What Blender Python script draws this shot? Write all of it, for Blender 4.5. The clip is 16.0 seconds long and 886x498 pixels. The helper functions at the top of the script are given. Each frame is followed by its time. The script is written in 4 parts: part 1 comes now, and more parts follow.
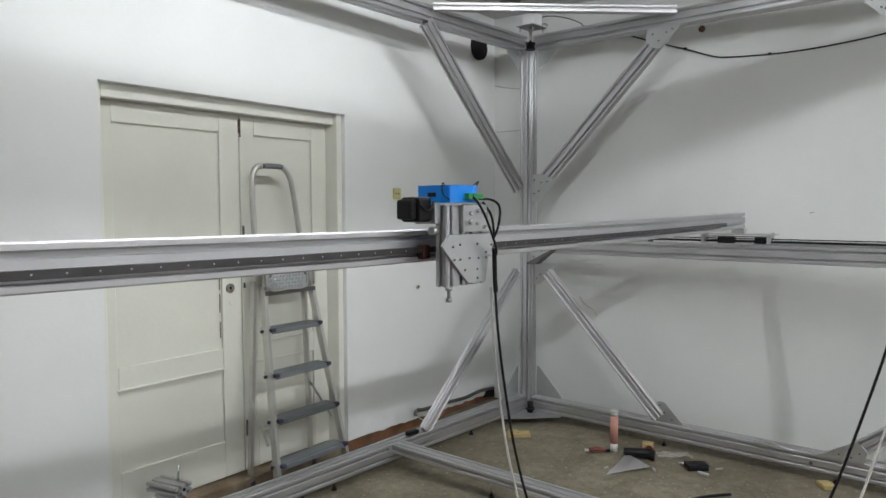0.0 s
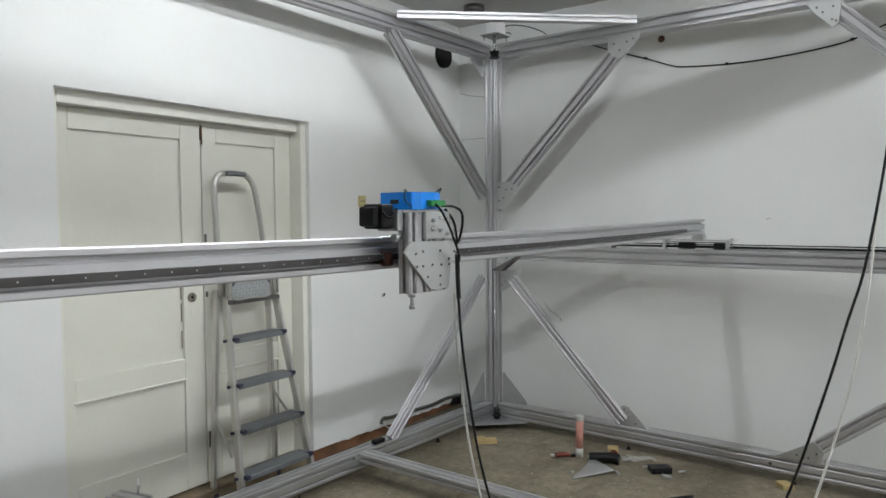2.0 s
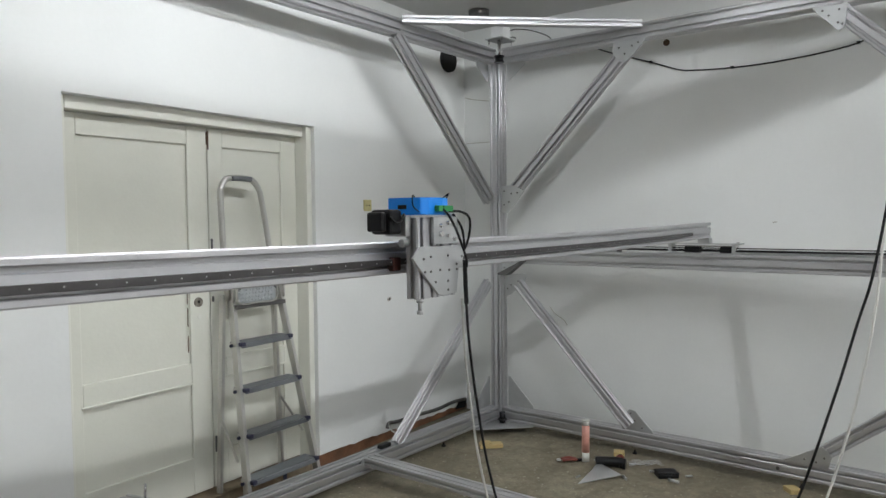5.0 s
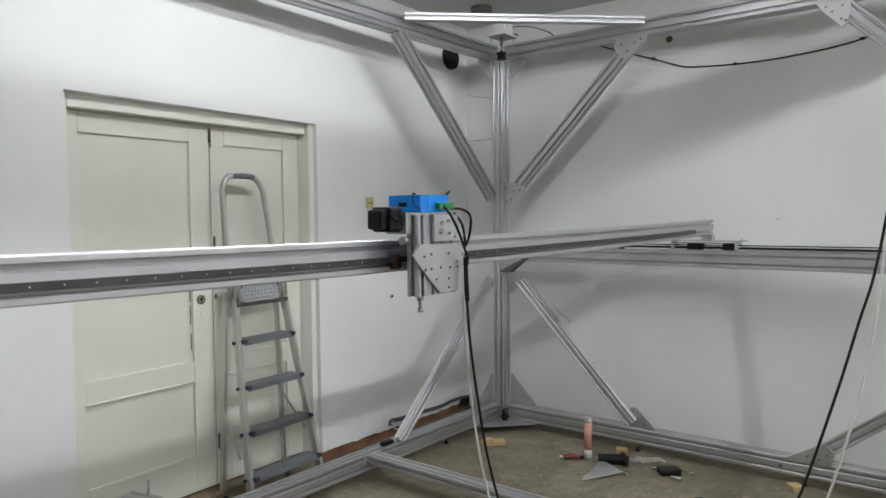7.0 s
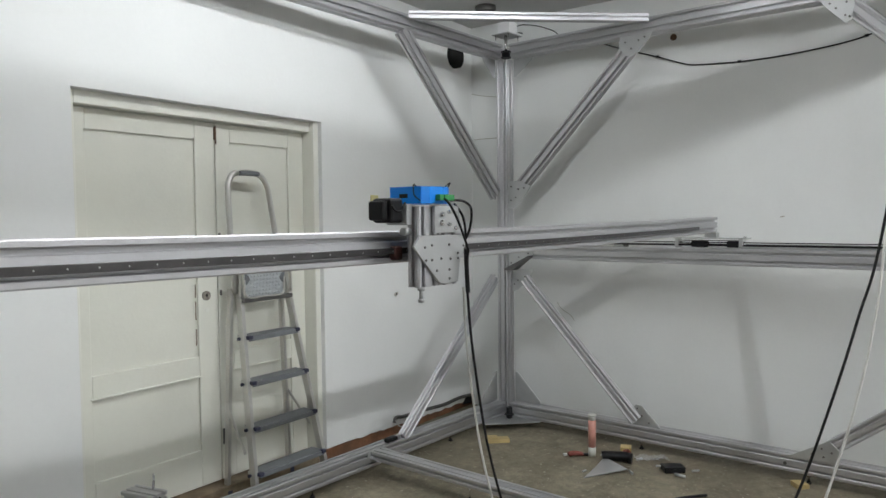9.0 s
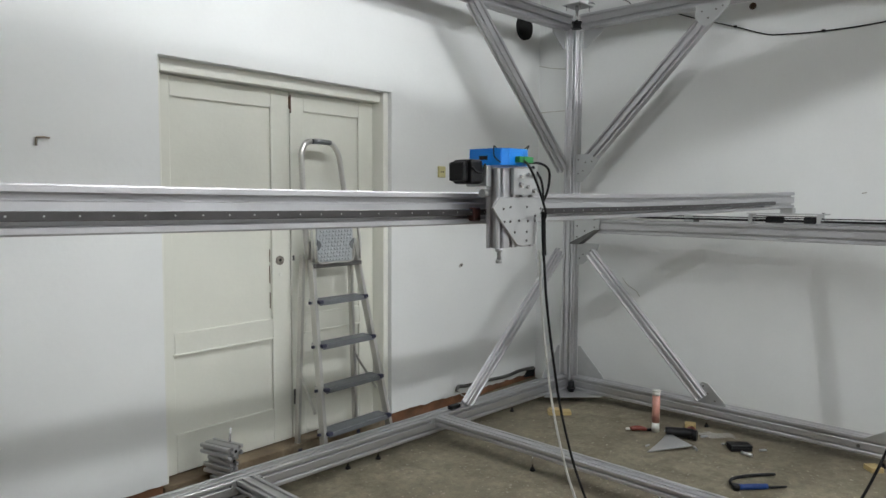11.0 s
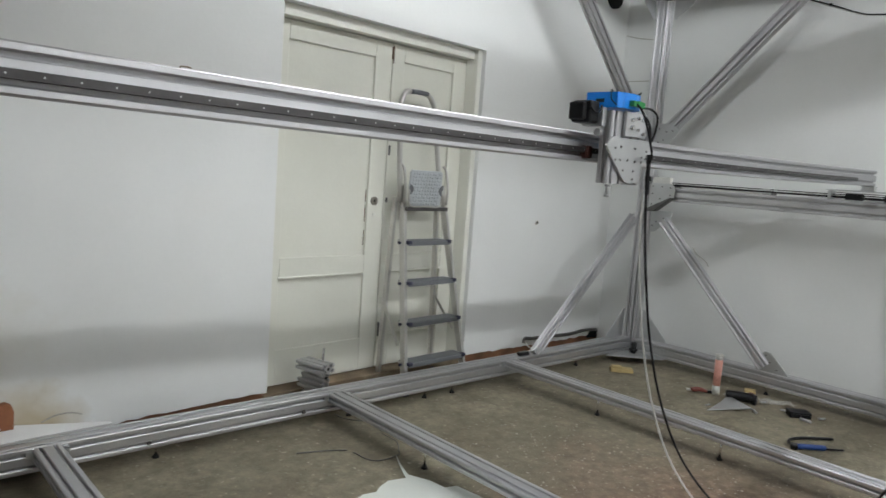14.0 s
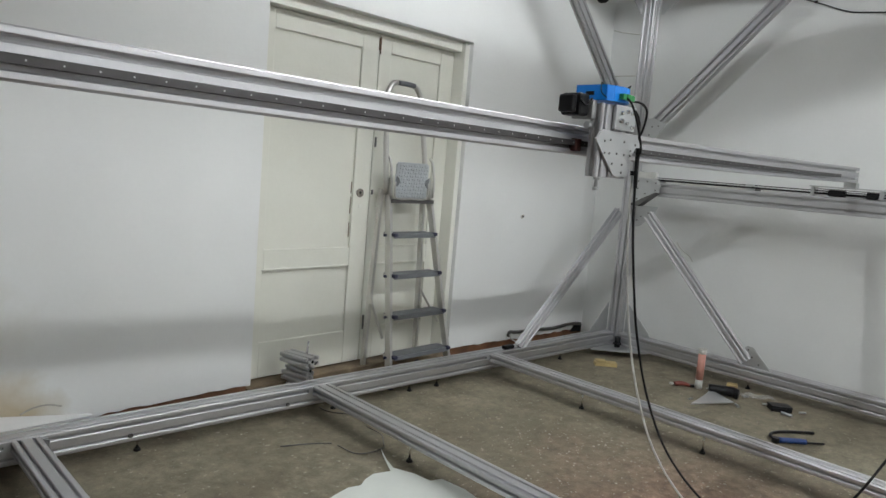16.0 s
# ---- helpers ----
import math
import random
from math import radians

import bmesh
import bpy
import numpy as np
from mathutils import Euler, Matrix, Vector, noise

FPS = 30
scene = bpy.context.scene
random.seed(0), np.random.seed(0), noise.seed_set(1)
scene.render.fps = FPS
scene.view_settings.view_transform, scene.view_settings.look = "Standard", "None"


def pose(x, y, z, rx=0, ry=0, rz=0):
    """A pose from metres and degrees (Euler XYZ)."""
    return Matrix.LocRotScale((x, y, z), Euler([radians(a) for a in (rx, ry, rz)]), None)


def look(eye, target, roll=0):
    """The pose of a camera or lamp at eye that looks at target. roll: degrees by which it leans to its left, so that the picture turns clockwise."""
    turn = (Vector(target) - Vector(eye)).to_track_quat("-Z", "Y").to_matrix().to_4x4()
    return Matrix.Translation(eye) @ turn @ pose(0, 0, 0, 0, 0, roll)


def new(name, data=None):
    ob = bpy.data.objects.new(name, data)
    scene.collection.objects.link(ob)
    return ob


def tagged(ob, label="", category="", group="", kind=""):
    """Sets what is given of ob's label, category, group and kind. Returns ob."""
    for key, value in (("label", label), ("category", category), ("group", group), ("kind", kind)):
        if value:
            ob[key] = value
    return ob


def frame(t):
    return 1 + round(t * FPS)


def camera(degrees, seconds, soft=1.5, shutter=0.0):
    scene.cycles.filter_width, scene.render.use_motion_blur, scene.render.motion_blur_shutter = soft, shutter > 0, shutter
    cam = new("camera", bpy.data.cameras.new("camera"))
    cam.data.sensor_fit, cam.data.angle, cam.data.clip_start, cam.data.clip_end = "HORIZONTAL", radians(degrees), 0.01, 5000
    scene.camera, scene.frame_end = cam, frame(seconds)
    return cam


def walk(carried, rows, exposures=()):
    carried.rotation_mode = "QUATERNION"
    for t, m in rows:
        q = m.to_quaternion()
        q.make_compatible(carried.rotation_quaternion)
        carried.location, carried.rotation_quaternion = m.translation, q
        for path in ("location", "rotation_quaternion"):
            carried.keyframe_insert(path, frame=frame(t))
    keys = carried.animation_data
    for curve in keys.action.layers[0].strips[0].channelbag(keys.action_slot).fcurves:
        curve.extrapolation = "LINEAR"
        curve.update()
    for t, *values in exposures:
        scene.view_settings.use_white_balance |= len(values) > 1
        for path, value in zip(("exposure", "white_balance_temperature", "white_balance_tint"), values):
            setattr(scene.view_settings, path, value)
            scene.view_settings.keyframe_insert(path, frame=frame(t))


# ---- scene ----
cam = camera(64.4, 16.0, shutter=0.5)
PATH = [
    (0, (-4.808, -3.12, 1.56), (-3.217, -1.913, 1.443), -0.2),
    (0.5, (-4.804, -3.127, 1.56), (-3.2, -1.938, 1.454), -0.4),
    (1, (-4.802, -3.131, 1.554), (-3.189, -1.952, 1.459), -0.3),
    (1.5, (-4.8, -3.143, 1.56), (-3.175, -1.98, 1.465), -0.5),
    (2, (-4.803, -3.133, 1.558), (-3.158, -2.001, 1.462), -0.4),
    (2.5, (-4.803, -3.133, 1.553), (-3.146, -2.018, 1.462), -0.3),
    (3, (-4.8, -3.138, 1.551), (-3.16, -1.996, 1.463), -0.3),
    (3.5, (-4.798, -3.141, 1.549), (-3.156, -2.002, 1.465), -0.3),
    (4, (-4.805, -3.133, 1.562), (-3.164, -1.992, 1.477), -0.5),
    (6.5, (-4.811, -3.121, 1.564), (-3.172, -1.978, 1.473), -0.5),
    (7, (-4.805, -3.131, 1.564), (-3.171, -1.981, 1.47), -0.6),
    (7.5, (-4.804, -3.132, 1.561), (-3.17, -1.982, 1.471), -0.7),
    (8, (-4.806, -3.133, 1.556), (-3.174, -1.979, 1.465), -0.6),
    (10.3, (-4.809, -3.184, 1.508), (-3.237, -1.952, 1.404), -0.9),
    (10.5, (-4.829, -3.144, 1.508), (-3.275, -1.893, 1.359), -0.4),
    (11, (-4.873, -3.126, 1.482), (-3.352, -1.836, 1.336), 0.3),
    (11.5, (-4.942, -3.101, 1.456), (-3.404, -1.829, 1.32), 1.1),
    (12, (-5.028, -3.084, 1.388), (-3.541, -1.751, 1.286), 3.8),
    (12.5, (-5.11, -3.111, 1.406), (-3.699, -1.698, 1.304), 2.5),
    (13, (-5.15, -3.151, 1.339), (-3.835, -1.654, 1.174), 2.7),
    (13.5, (-5.194, -3.151, 1.353), (-3.877, -1.666, 1.108), 4.5),
    (14, (-5.198, -3.151, 1.341), (-3.774, -1.764, 1.118), 4.2),
    (14.5, (-5.203, -3.133, 1.344), (-3.748, -1.782, 1.109), 4.8),
    (15, (-5.198, -3.135, 1.329), (-3.755, -1.772, 1.083), 5.0),
    (15.5, (-5.197, -3.134, 1.34), (-3.745, -1.781, 1.095), 5.1),
    (16, (-5.196, -3.13, 1.333), (-3.74, -1.779, 1.096), 4.8),
]
walk(cam, [(t, look(e, g, r)) for t, e, g, r in PATH])


# ---------------- world and lamps ----------------
world = bpy.data.worlds.new("room_dark")
scene.world = world
world.use_nodes = True
world.node_tree.nodes["Background"].inputs["Color"].default_value = (0.75, 0.85, 1.0, 1)
world.node_tree.nodes["Background"].inputs["Strength"].default_value = 0.02
TUBE_POWER = (106.0, 272.0, 262.0)
TUBES = [((-2.75, -1.64, 2.94), 2.4), ((-1.8, -4.4, 2.94), 1.5), ((-3.7, -4.4, 2.94), 1.5)]


# ---------------- materials ----------------
def material(name, color, rough=0.5, metal=0.0, var=0.12, scale=6.0, fine=90.0, bump=0.02, tint=None, stain=0.0,
             stain_color=(0.2, 0.17, 0.12), stain_scale=1.3, aniso=None, spec=0.5, rough_var=0.12):
    """Base colour broken up by coarse and fine noise, with roughness change, relief and optional stains."""
    m = bpy.data.materials.new(name)
    m.use_nodes = True
    nt = m.node_tree
    n, l = nt.nodes, nt.links
    b = n["Principled BSDF"]
    b.inputs["Metallic"].default_value = metal
    b.inputs["Specular IOR Level"].default_value = spec
    tc = n.new("ShaderNodeTexCoord")
    mp = n.new("ShaderNodeMapping")
    l.new(tc.outputs["Object"], mp.inputs["Vector"])
    if aniso:
        mp.inputs["Scale"].default_value = aniso
    a = n.new("ShaderNodeTexNoise")
    a.inputs["Scale"].default_value = scale
    a.inputs["Detail"].default_value = 6
    f = n.new("ShaderNodeTexNoise")
    f.inputs["Scale"].default_value = fine
    f.inputs["Detail"].default_value = 3
    for t in (a, f):
        l.new(mp.outputs["Vector"], t.inputs["Vector"])
    ramp = n.new("ShaderNodeValToRGB")
    lo = tint or tuple(c * (1 - var) for c in color)
    hi = tuple(min(1, c * (1 + var * 0.6)) for c in color)
    ramp.color_ramp.elements[0].position, ramp.color_ramp.elements[1].position = 0.32, 0.68
    ramp.color_ramp.elements[0].color, ramp.color_ramp.elements[1].color = (*lo, 1), (*hi, 1)
    l.new(a.outputs["Fac"], ramp.inputs["Fac"])
    mix = n.new("ShaderNodeMix")
    mix.data_type, mix.blend_type = "RGBA", "MULTIPLY"
    mix.inputs["Factor"].default_value = min(1.0, var * 2.5)
    fr = n.new("ShaderNodeMapRange")
    fr.inputs["To Min"].default_value, fr.inputs["To Max"].default_value = 0.72, 1.15
    l.new(f.outputs["Fac"], fr.inputs["Value"])
    l.new(ramp.outputs["Color"], mix.inputs["A"])
    l.new(fr.outputs["Result"], mix.inputs["B"])
    out = mix.outputs["Result"]
    if stain:
        s = n.new("ShaderNodeTexNoise")
        s.inputs["Scale"].default_value, s.inputs["Detail"].default_value = stain_scale, 8
        s.inputs["Roughness"].default_value = 0.65
        l.new(tc.outputs["Object"], s.inputs["Vector"])
        sr = n.new("ShaderNodeMapRange")
        sr.inputs["From Min"].default_value, sr.inputs["From Max"].default_value = 0.5, 0.72
        sr.inputs["To Max"].default_value = stain
        l.new(s.outputs["Fac"], sr.inputs["Value"])
        sm = n.new("ShaderNodeMix")
        sm.data_type = "RGBA"
        l.new(sr.outputs["Result"], sm.inputs["Factor"])
        l.new(out, sm.inputs["A"])
        sm.inputs["B"].default_value = (*stain_color, 1)
        out = sm.outputs["Result"]
    l.new(out, b.inputs["Base Color"])
    rr = n.new("ShaderNodeMapRange")
    rr.inputs["To Min"].default_value, rr.inputs["To Max"].default_value = max(0.03, rough - rough_var), min(1, rough + rough_var)
    l.new(a.outputs["Fac"], rr.inputs["Value"])
    l.new(rr.outputs["Result"], b.inputs["Roughness"])
    if bump:
        bp = n.new("ShaderNodeBump")
        bp.inputs["Strength"].default_value, bp.inputs["Distance"].default_value = min(1, bump * 12), 0.004
        add = n.new("ShaderNodeMath")
        l.new(a.outputs["Fac"], add.inputs[0])
        l.new(f.outputs["Fac"], add.inputs[1])
        l.new(add.outputs["Value"], bp.inputs["Height"])
        l.new(bp.outputs["Normal"], b.inputs["Normal"])
    return m


WALL = material("wall_paint", (0.80, 0.81, 0.795), 0.75, var=0.035, scale=1.6, fine=45, bump=0.012, stain=0.10, stain_color=(0.62, 0.62, 0.58), stain_scale=0.9)
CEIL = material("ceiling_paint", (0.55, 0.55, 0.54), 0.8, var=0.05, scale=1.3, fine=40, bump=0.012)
BRICKBASE = material("bare_base", (0.245, 0.115, 0.06), 0.85, var=0.35, scale=7, fine=60, bump=0.06, stain=0.7, stain_color=(0.10, 0.065, 0.04), stain_scale=5)
DUSTYBASE = material("dusty_threshold", (0.20, 0.145, 0.09), 0.9, var=0.3, scale=8, fine=60, bump=0.05, stain=0.6, stain_color=(0.32, 0.28, 0.21), stain_scale=4)
DOORPAINT = material("door_paint", (0.74, 0.74, 0.66), 0.42, var=0.04, scale=2.5, fine=60, bump=0.012, stain=0.10, stain_color=(0.55, 0.52, 0.42), stain_scale=2.0)
FRAMEPAINT = material("frame_paint", (0.78, 0.78, 0.71), 0.4, var=0.04, scale=3, fine=60, bump=0.012)
ALU = material("anodised_aluminium", (0.575, 0.572, 0.585), 0.44, 0.9, var=0.07, scale=3, fine=120, bump=0.004, rough_var=0.08)
PLATE = material("milled_plate", (0.56, 0.57, 0.57), 0.45, 0.85, var=0.08, scale=8, fine=150, bump=0.006)
# near white, so that the motor's highlight is put into its base colour
SILVER = material("silver_case", (0.86, 0.86, 0.86), 0.45, 0.1, var=0.05, scale=12)
STEEL = material("bright_steel", (0.75, 0.75, 0.75), 0.2, 1.0, var=0.05, scale=10, fine=200, bump=0.0)
DARKSTEEL = material("dark_steel", (0.16, 0.155, 0.15), 0.38, 0.8, var=0.15, scale=12, fine=150, bump=0.004)
RAILSTEEL = material("dark_rail_steel", (0.10, 0.095, 0.095), 0.34, 0.85, var=0.2, scale=10, fine=150, bump=0.002)
BLACK = material("black_plastic", (0.006, 0.006, 0.007), 0.42, spec=0.25, var=0.2, scale=14, fine=160, bump=0.006)
RUBBER = material("black_rubber", (0.008, 0.008, 0.008), 0.6, spec=0.25, var=0.2, scale=14, fine=160, bump=0.006)
BLUE = material("blue_print", (0.0, 0.25, 0.86), 0.38, var=0.08, scale=9, fine=300, bump=0.012)
GREEN = material("green_terminal", (0.02, 0.24, 0.06), 0.4, var=0.1)
RED = material("red_plastic", (0.20, 0.04, 0.025), 0.5, var=0.15, scale=20)
REDWIPER = material("red_seal", (0.06, 0.014, 0.010), 0.6, var=0.2, scale=20)
BLUEGRIP = material("blue_grip", (0.01, 0.05, 0.22), 0.45, var=0.12, scale=20)
STEPGREY = material("step_rubber", (0.15, 0.158, 0.168), 0.6, var=0.1, scale=12, fine=140, bump=0.03)
STEPCAP = material("step_cap", (0.02, 0.022, 0.05), 0.5, var=0.1)
LADDERALU = material("ladder_aluminium", (0.62, 0.61, 0.58), 0.36, 0.85, var=0.08, scale=6, fine=140, bump=0.006)
WHITEHOSE = material("white_hose", (0.66, 0.66, 0.62), 0.45, var=0.08, scale=20)
PINK = material("pink_label", (0.62, 0.30, 0.24), 0.4, var=0.12, scale=25)
CLEARPL = material("frosted_plastic", (0.62, 0.62, 0.58), 0.35, var=0.08, scale=20)
WOOD = material("pale_wood", (0.50, 0.38, 0.17), 0.65, var=0.2, scale=10, fine=70, bump=0.02, aniso=(1, 8, 8))
PAPER = material("white_sheet", (0.74, 0.77, 0.72), 0.55, var=0.05, scale=5, fine=60, bump=0.01)
FOAM = material("white_foam", (0.78, 0.78, 0.77), 0.7, var=0.05, scale=8, fine=120, bump=0.02)
PALEYELLOW = material("yellowed_plastic", (0.55, 0.50, 0.24), 0.4, var=0.08, scale=20)
CLAY = material("clay_brick", (0.33, 0.13, 0.06), 0.85, var=0.25, scale=12, fine=80, bump=0.05)
RUBBLE = material("plaster_rubble", (0.40, 0.36, 0.31), 0.9, var=0.2, scale=15, fine=90, bump=0.05)
# near-black base colour that paints the shade inside holes and slots
HOLESHADE = material("hole_shade", (0.006, 0.006, 0.006), 0.9, var=0.1)
RUST = material("rusty_iron", (0.14, 0.085, 0.05), 0.7, 0.3, var=0.3, scale=30)
LOCKMETAL = material("tarnished_metal", (0.30, 0.27, 0.23), 0.45, 0.6, var=0.35, scale=60)
CHECKER = material("checker_plate", (0.60, 0.63, 0.65), 0.36, 0.75, var=0.06, scale=10, fine=120)
HOOKRUST = material("dull_hook", (0.26, 0.21, 0.16), 0.7, 0.2, var=0.3, scale=30)
STAIN = material("wall_stain", (0.45, 0.43, 0.38), 0.8, var=0.2, scale=20)


def floor_material():
    m = bpy.data.materials.new("worn_concrete")
    m.use_nodes = True
    n, l = m.node_tree.nodes, m.node_tree.links
    b = n["Principled BSDF"]
    tc = n.new("ShaderNodeTexCoord")

    def noise_of(scale, detail, rough=0.6):
        t = n.new("ShaderNodeTexNoise")
        t.inputs["Scale"].default_value, t.inputs["Detail"].default_value, t.inputs["Roughness"].default_value = scale, detail, rough
        l.new(tc.outputs["Object"], t.inputs["Vector"])
        return t

    def ramp_of(src, stops):
        r = n.new("ShaderNodeValToRGB")
        while len(r.color_ramp.elements) < len(stops):
            r.color_ramp.elements.new(0.5)
        for e, (p, c) in zip(r.color_ramp.elements, stops):
            e.position, e.color = p, (*c, 1)
        l.new(src, r.inputs["Fac"])
        return r

    def mix_of(fac, a, c, mode="MIX"):
        x = n.new("ShaderNodeMix")
        x.data_type, x.blend_type = "RGBA", mode
        if isinstance(fac, float):
            x.inputs["Factor"].default_value = fac
        else:
            l.new(fac, x.inputs["Factor"])
        for s, k in ((a, "A"), (c, "B")):
            if isinstance(s, tuple):
                x.inputs[k].default_value = (*s, 1)
            else:
                l.new(s, x.inputs[k])
        return x.outputs["Result"]

    base = ramp_of(noise_of(1.1, 7).outputs["Fac"], [(0.3, (0.135, 0.115, 0.078)), (0.5, (0.225, 0.20, 0.142)), (0.7, (0.30, 0.272, 0.20))])
    blot = ramp_of(noise_of(5.5, 6, 0.7).outputs["Fac"], [(0.42, (0, 0, 0)), (0.62, (1, 1, 1))])
    col = mix_of(blot.outputs["Color"], base.outputs["Color"], (0.165, 0.138, 0.096))
    # a trodden reddish tract away from the door wall
    sep = n.new("ShaderNodeSeparateXYZ")
    l.new(tc.outputs["Object"], sep.inputs["Vector"])
    wob = noise_of(1.4, 4)
    tract = n.new("ShaderNodeMath")
    tract.operation = "MULTIPLY_ADD"
    tract.inputs[1].default_value = 1.4
    l.new(wob.outputs["Fac"], tract.inputs[0])
    l.new(sep.outputs["Y"], tract.inputs[2])
    tr = n.new("ShaderNodeMapRange")
    tr.inputs["From Min"].default_value, tr.inputs["From Max"].default_value = -0.55, -1.0
    l.new(tract.outputs["Value"], tr.inputs["Value"])
    xr = n.new("ShaderNodeMapRange")
    xr.inputs["From Min"].default_value, xr.inputs["From Max"].default_value = -1.5, -2.2
    l.new(sep.outputs["X"], xr.inputs["Value"])
    both = n.new("ShaderNodeMath")
    both.operation = "MULTIPLY"
    l.new(tr.outputs["Result"], both.inputs[0])
    l.new(xr.outputs["Result"], both.inputs[1])
    red = ramp_of(noise_of(13, 9, 0.75).outputs["Fac"], [(0.34, (0.085, 0.056, 0.037)), (0.5, (0.185, 0.128, 0.09)), (0.68, (0.30, 0.22, 0.165))])
    col = mix_of(both.outputs["Value"], col, red.outputs["Color"])
    # pale plaster flecks and dark pits
    fl = ramp_of(noise_of(38, 3, 0.55).outputs["Fac"], [(0.64, (0, 0, 0)), (0.72, (1, 1, 1))])
    col = mix_of(fl.outputs["Color"], col, (0.42, 0.39, 0.32))
    pit = ramp_of(noise_of(60, 3, 0.6).outputs["Fac"], [(0.27, (1, 1, 1)), (0.34, (0, 0, 0))])
    col = mix_of(pit.outputs["Color"], col, (0.085, 0.07, 0.05))
    mott = ramp_of(noise_of(17, 8, 0.8).outputs["Fac"], [(0.34, (0.68, 0.67, 0.65)), (0.5, (1.0, 1.0, 1.0)), (0.66, (1.28, 1.27, 1.25))])
    col = mix_of(0.85, col, mott.outputs["Color"], "MULTIPLY")
    grain = ramp_of(noise_of(220, 2).outputs["Fac"], [(0.3, (0.78, 0.78, 0.78)), (0.7, (1.12, 1.12, 1.12))])
    col = mix_of(0.8, col, grain.outputs["Color"], "MULTIPLY")
    l.new(col, b.inputs["Base Color"])
    b.inputs["Roughness"].default_value = 0.72
    b.inputs["Specular IOR Level"].default_value = 0.3
    bp = n.new("ShaderNodeBump")
    bp.inputs["Strength"].default_value, bp.inputs["Distance"].default_value = 0.35, 0.006
    l.new(noise_of(24, 8, 0.7).outputs["Fac"], bp.inputs["Height"])
    l.new(bp.outputs["Normal"], b.inputs["Normal"])
    return m


FLOOR = floor_material()


def damp_wall():
    """The wall paint, with one brownish damp patch of its own shape."""
    m = WALL.copy()
    m.name = "damp_wall_paint"
    n, l = m.node_tree.nodes, m.node_tree.links
    bs = n["Principled BSDF"]
    src = bs.inputs["Base Color"].links[0].from_socket
    tc = n.new("ShaderNodeTexCoord")
    last = src
    for (x, z, r), col, amount in (((-4.33, .16, .23), (0.42, 0.33, 0.17), 0.8), ((-4.62, .45, .45), (0.62, 0.58, 0.48), 0.5)):
        vm = n.new("ShaderNodeVectorMath")
        vm.operation = "DISTANCE"
        vm.inputs[1].default_value = (x, 0, z)
        l.new(tc.outputs["Object"], vm.inputs[0])
        nz = n.new("ShaderNodeTexNoise")
        nz.inputs["Scale"].default_value, nz.inputs["Detail"].default_value = 9, 6
        l.new(tc.outputs["Object"], nz.inputs["Vector"])
        ad = n.new("ShaderNodeMath")
        ad.operation = "MULTIPLY_ADD"
        ad.inputs[1].default_value = r * 0.9
        l.new(nz.outputs["Fac"], ad.inputs[0])
        l.new(vm.outputs["Value"], ad.inputs[2])
        mr = n.new("ShaderNodeMapRange")
        mr.inputs["From Min"].default_value, mr.inputs["From Max"].default_value = r * 1.4, r * 0.6
        mr.inputs["To Max"].default_value = amount
        l.new(ad.outputs["Value"], mr.inputs["Value"])
        mx = n.new("ShaderNodeMix")
        mx.data_type = "RGBA"
        l.new(mr.outputs["Result"], mx.inputs["Factor"])
        l.new(last, mx.inputs["A"])
        mx.inputs["B"].default_value = (*col, 1)
        last = mx.outputs["Result"]
    l.new(last, bs.inputs["Base Color"])
    return m


DAMPWALL = damp_wall()


def glow(name, strength, color=(0.955, 0.99, 1.022)):
    m = bpy.data.materials.new(name)
    m.use_nodes = True
    b = m.node_tree.nodes["Principled BSDF"]
    b.inputs["Emission Color"].default_value = (*color, 1)
    b.inputs["Emission Strength"].default_value = strength
    return m


TUBEGLOW = [glow("lit_tube", p) for p in TUBE_POWER]


# ---------------- mesh helpers ----------------
def box(bm, lo, hi, bevel=0.0):
    vs = [bm.verts.new((x, y, z)) for x in (lo[0], hi[0]) for y in (lo[1], hi[1]) for z in (lo[2], hi[2])]
    fs = [bm.faces.new([vs[i] for i in q]) for q in ((0, 1, 3, 2), (4, 6, 7, 5), (0, 4, 5, 1), (2, 3, 7, 6), (0, 2, 6, 4), (1, 5, 7, 3))]
    if bevel:
        es = {e for f in fs for e in f.edges}
        bmesh.ops.bevel(bm, geom=list(es), offset=bevel, segments=2, affect="EDGES", profile=0.5)
    return bm


def prism(bm, pts, depth, m=Matrix(), bevel=0.0):
    """A polygon in the xy plane of m, pulled along z by depth."""
    a = [bm.verts.new(m @ Vector((x, y, 0))) for x, y in pts]
    b = [bm.verts.new(m @ Vector((x, y, depth))) for x, y in pts]
    k = len(pts)
    fs = [bm.faces.new(a[::-1]), bm.faces.new(b)]
    fs += [bm.faces.new((a[i], a[(i + 1) % k], b[(i + 1) % k], b[i])) for i in range(k)]
    bmesh.ops.recalc_face_normals(bm, faces=fs)
    if bevel:
        es = {e for f in fs[:2] for e in f.edges}
        bmesh.ops.bevel(bm, geom=list(es), offset=bevel, segments=1, affect="EDGES")
    return bm


def axes(p0, p1, side=(0, 0, 1)):
    """A matrix at p0 with z towards p1 and x as near to side as can be."""
    z = (Vector(p1) - Vector(p0)).normalized()
    s = Vector(side)
    x = (s - z * s.dot(z)).normalized()
    y = z.cross(x)
    return Matrix(((x.x, y.x, z.x, p0[0]), (x.y, y.y, z.y, p0[1]), (x.z, y.z, z.z, p0[2]), (0, 0, 0, 1)))


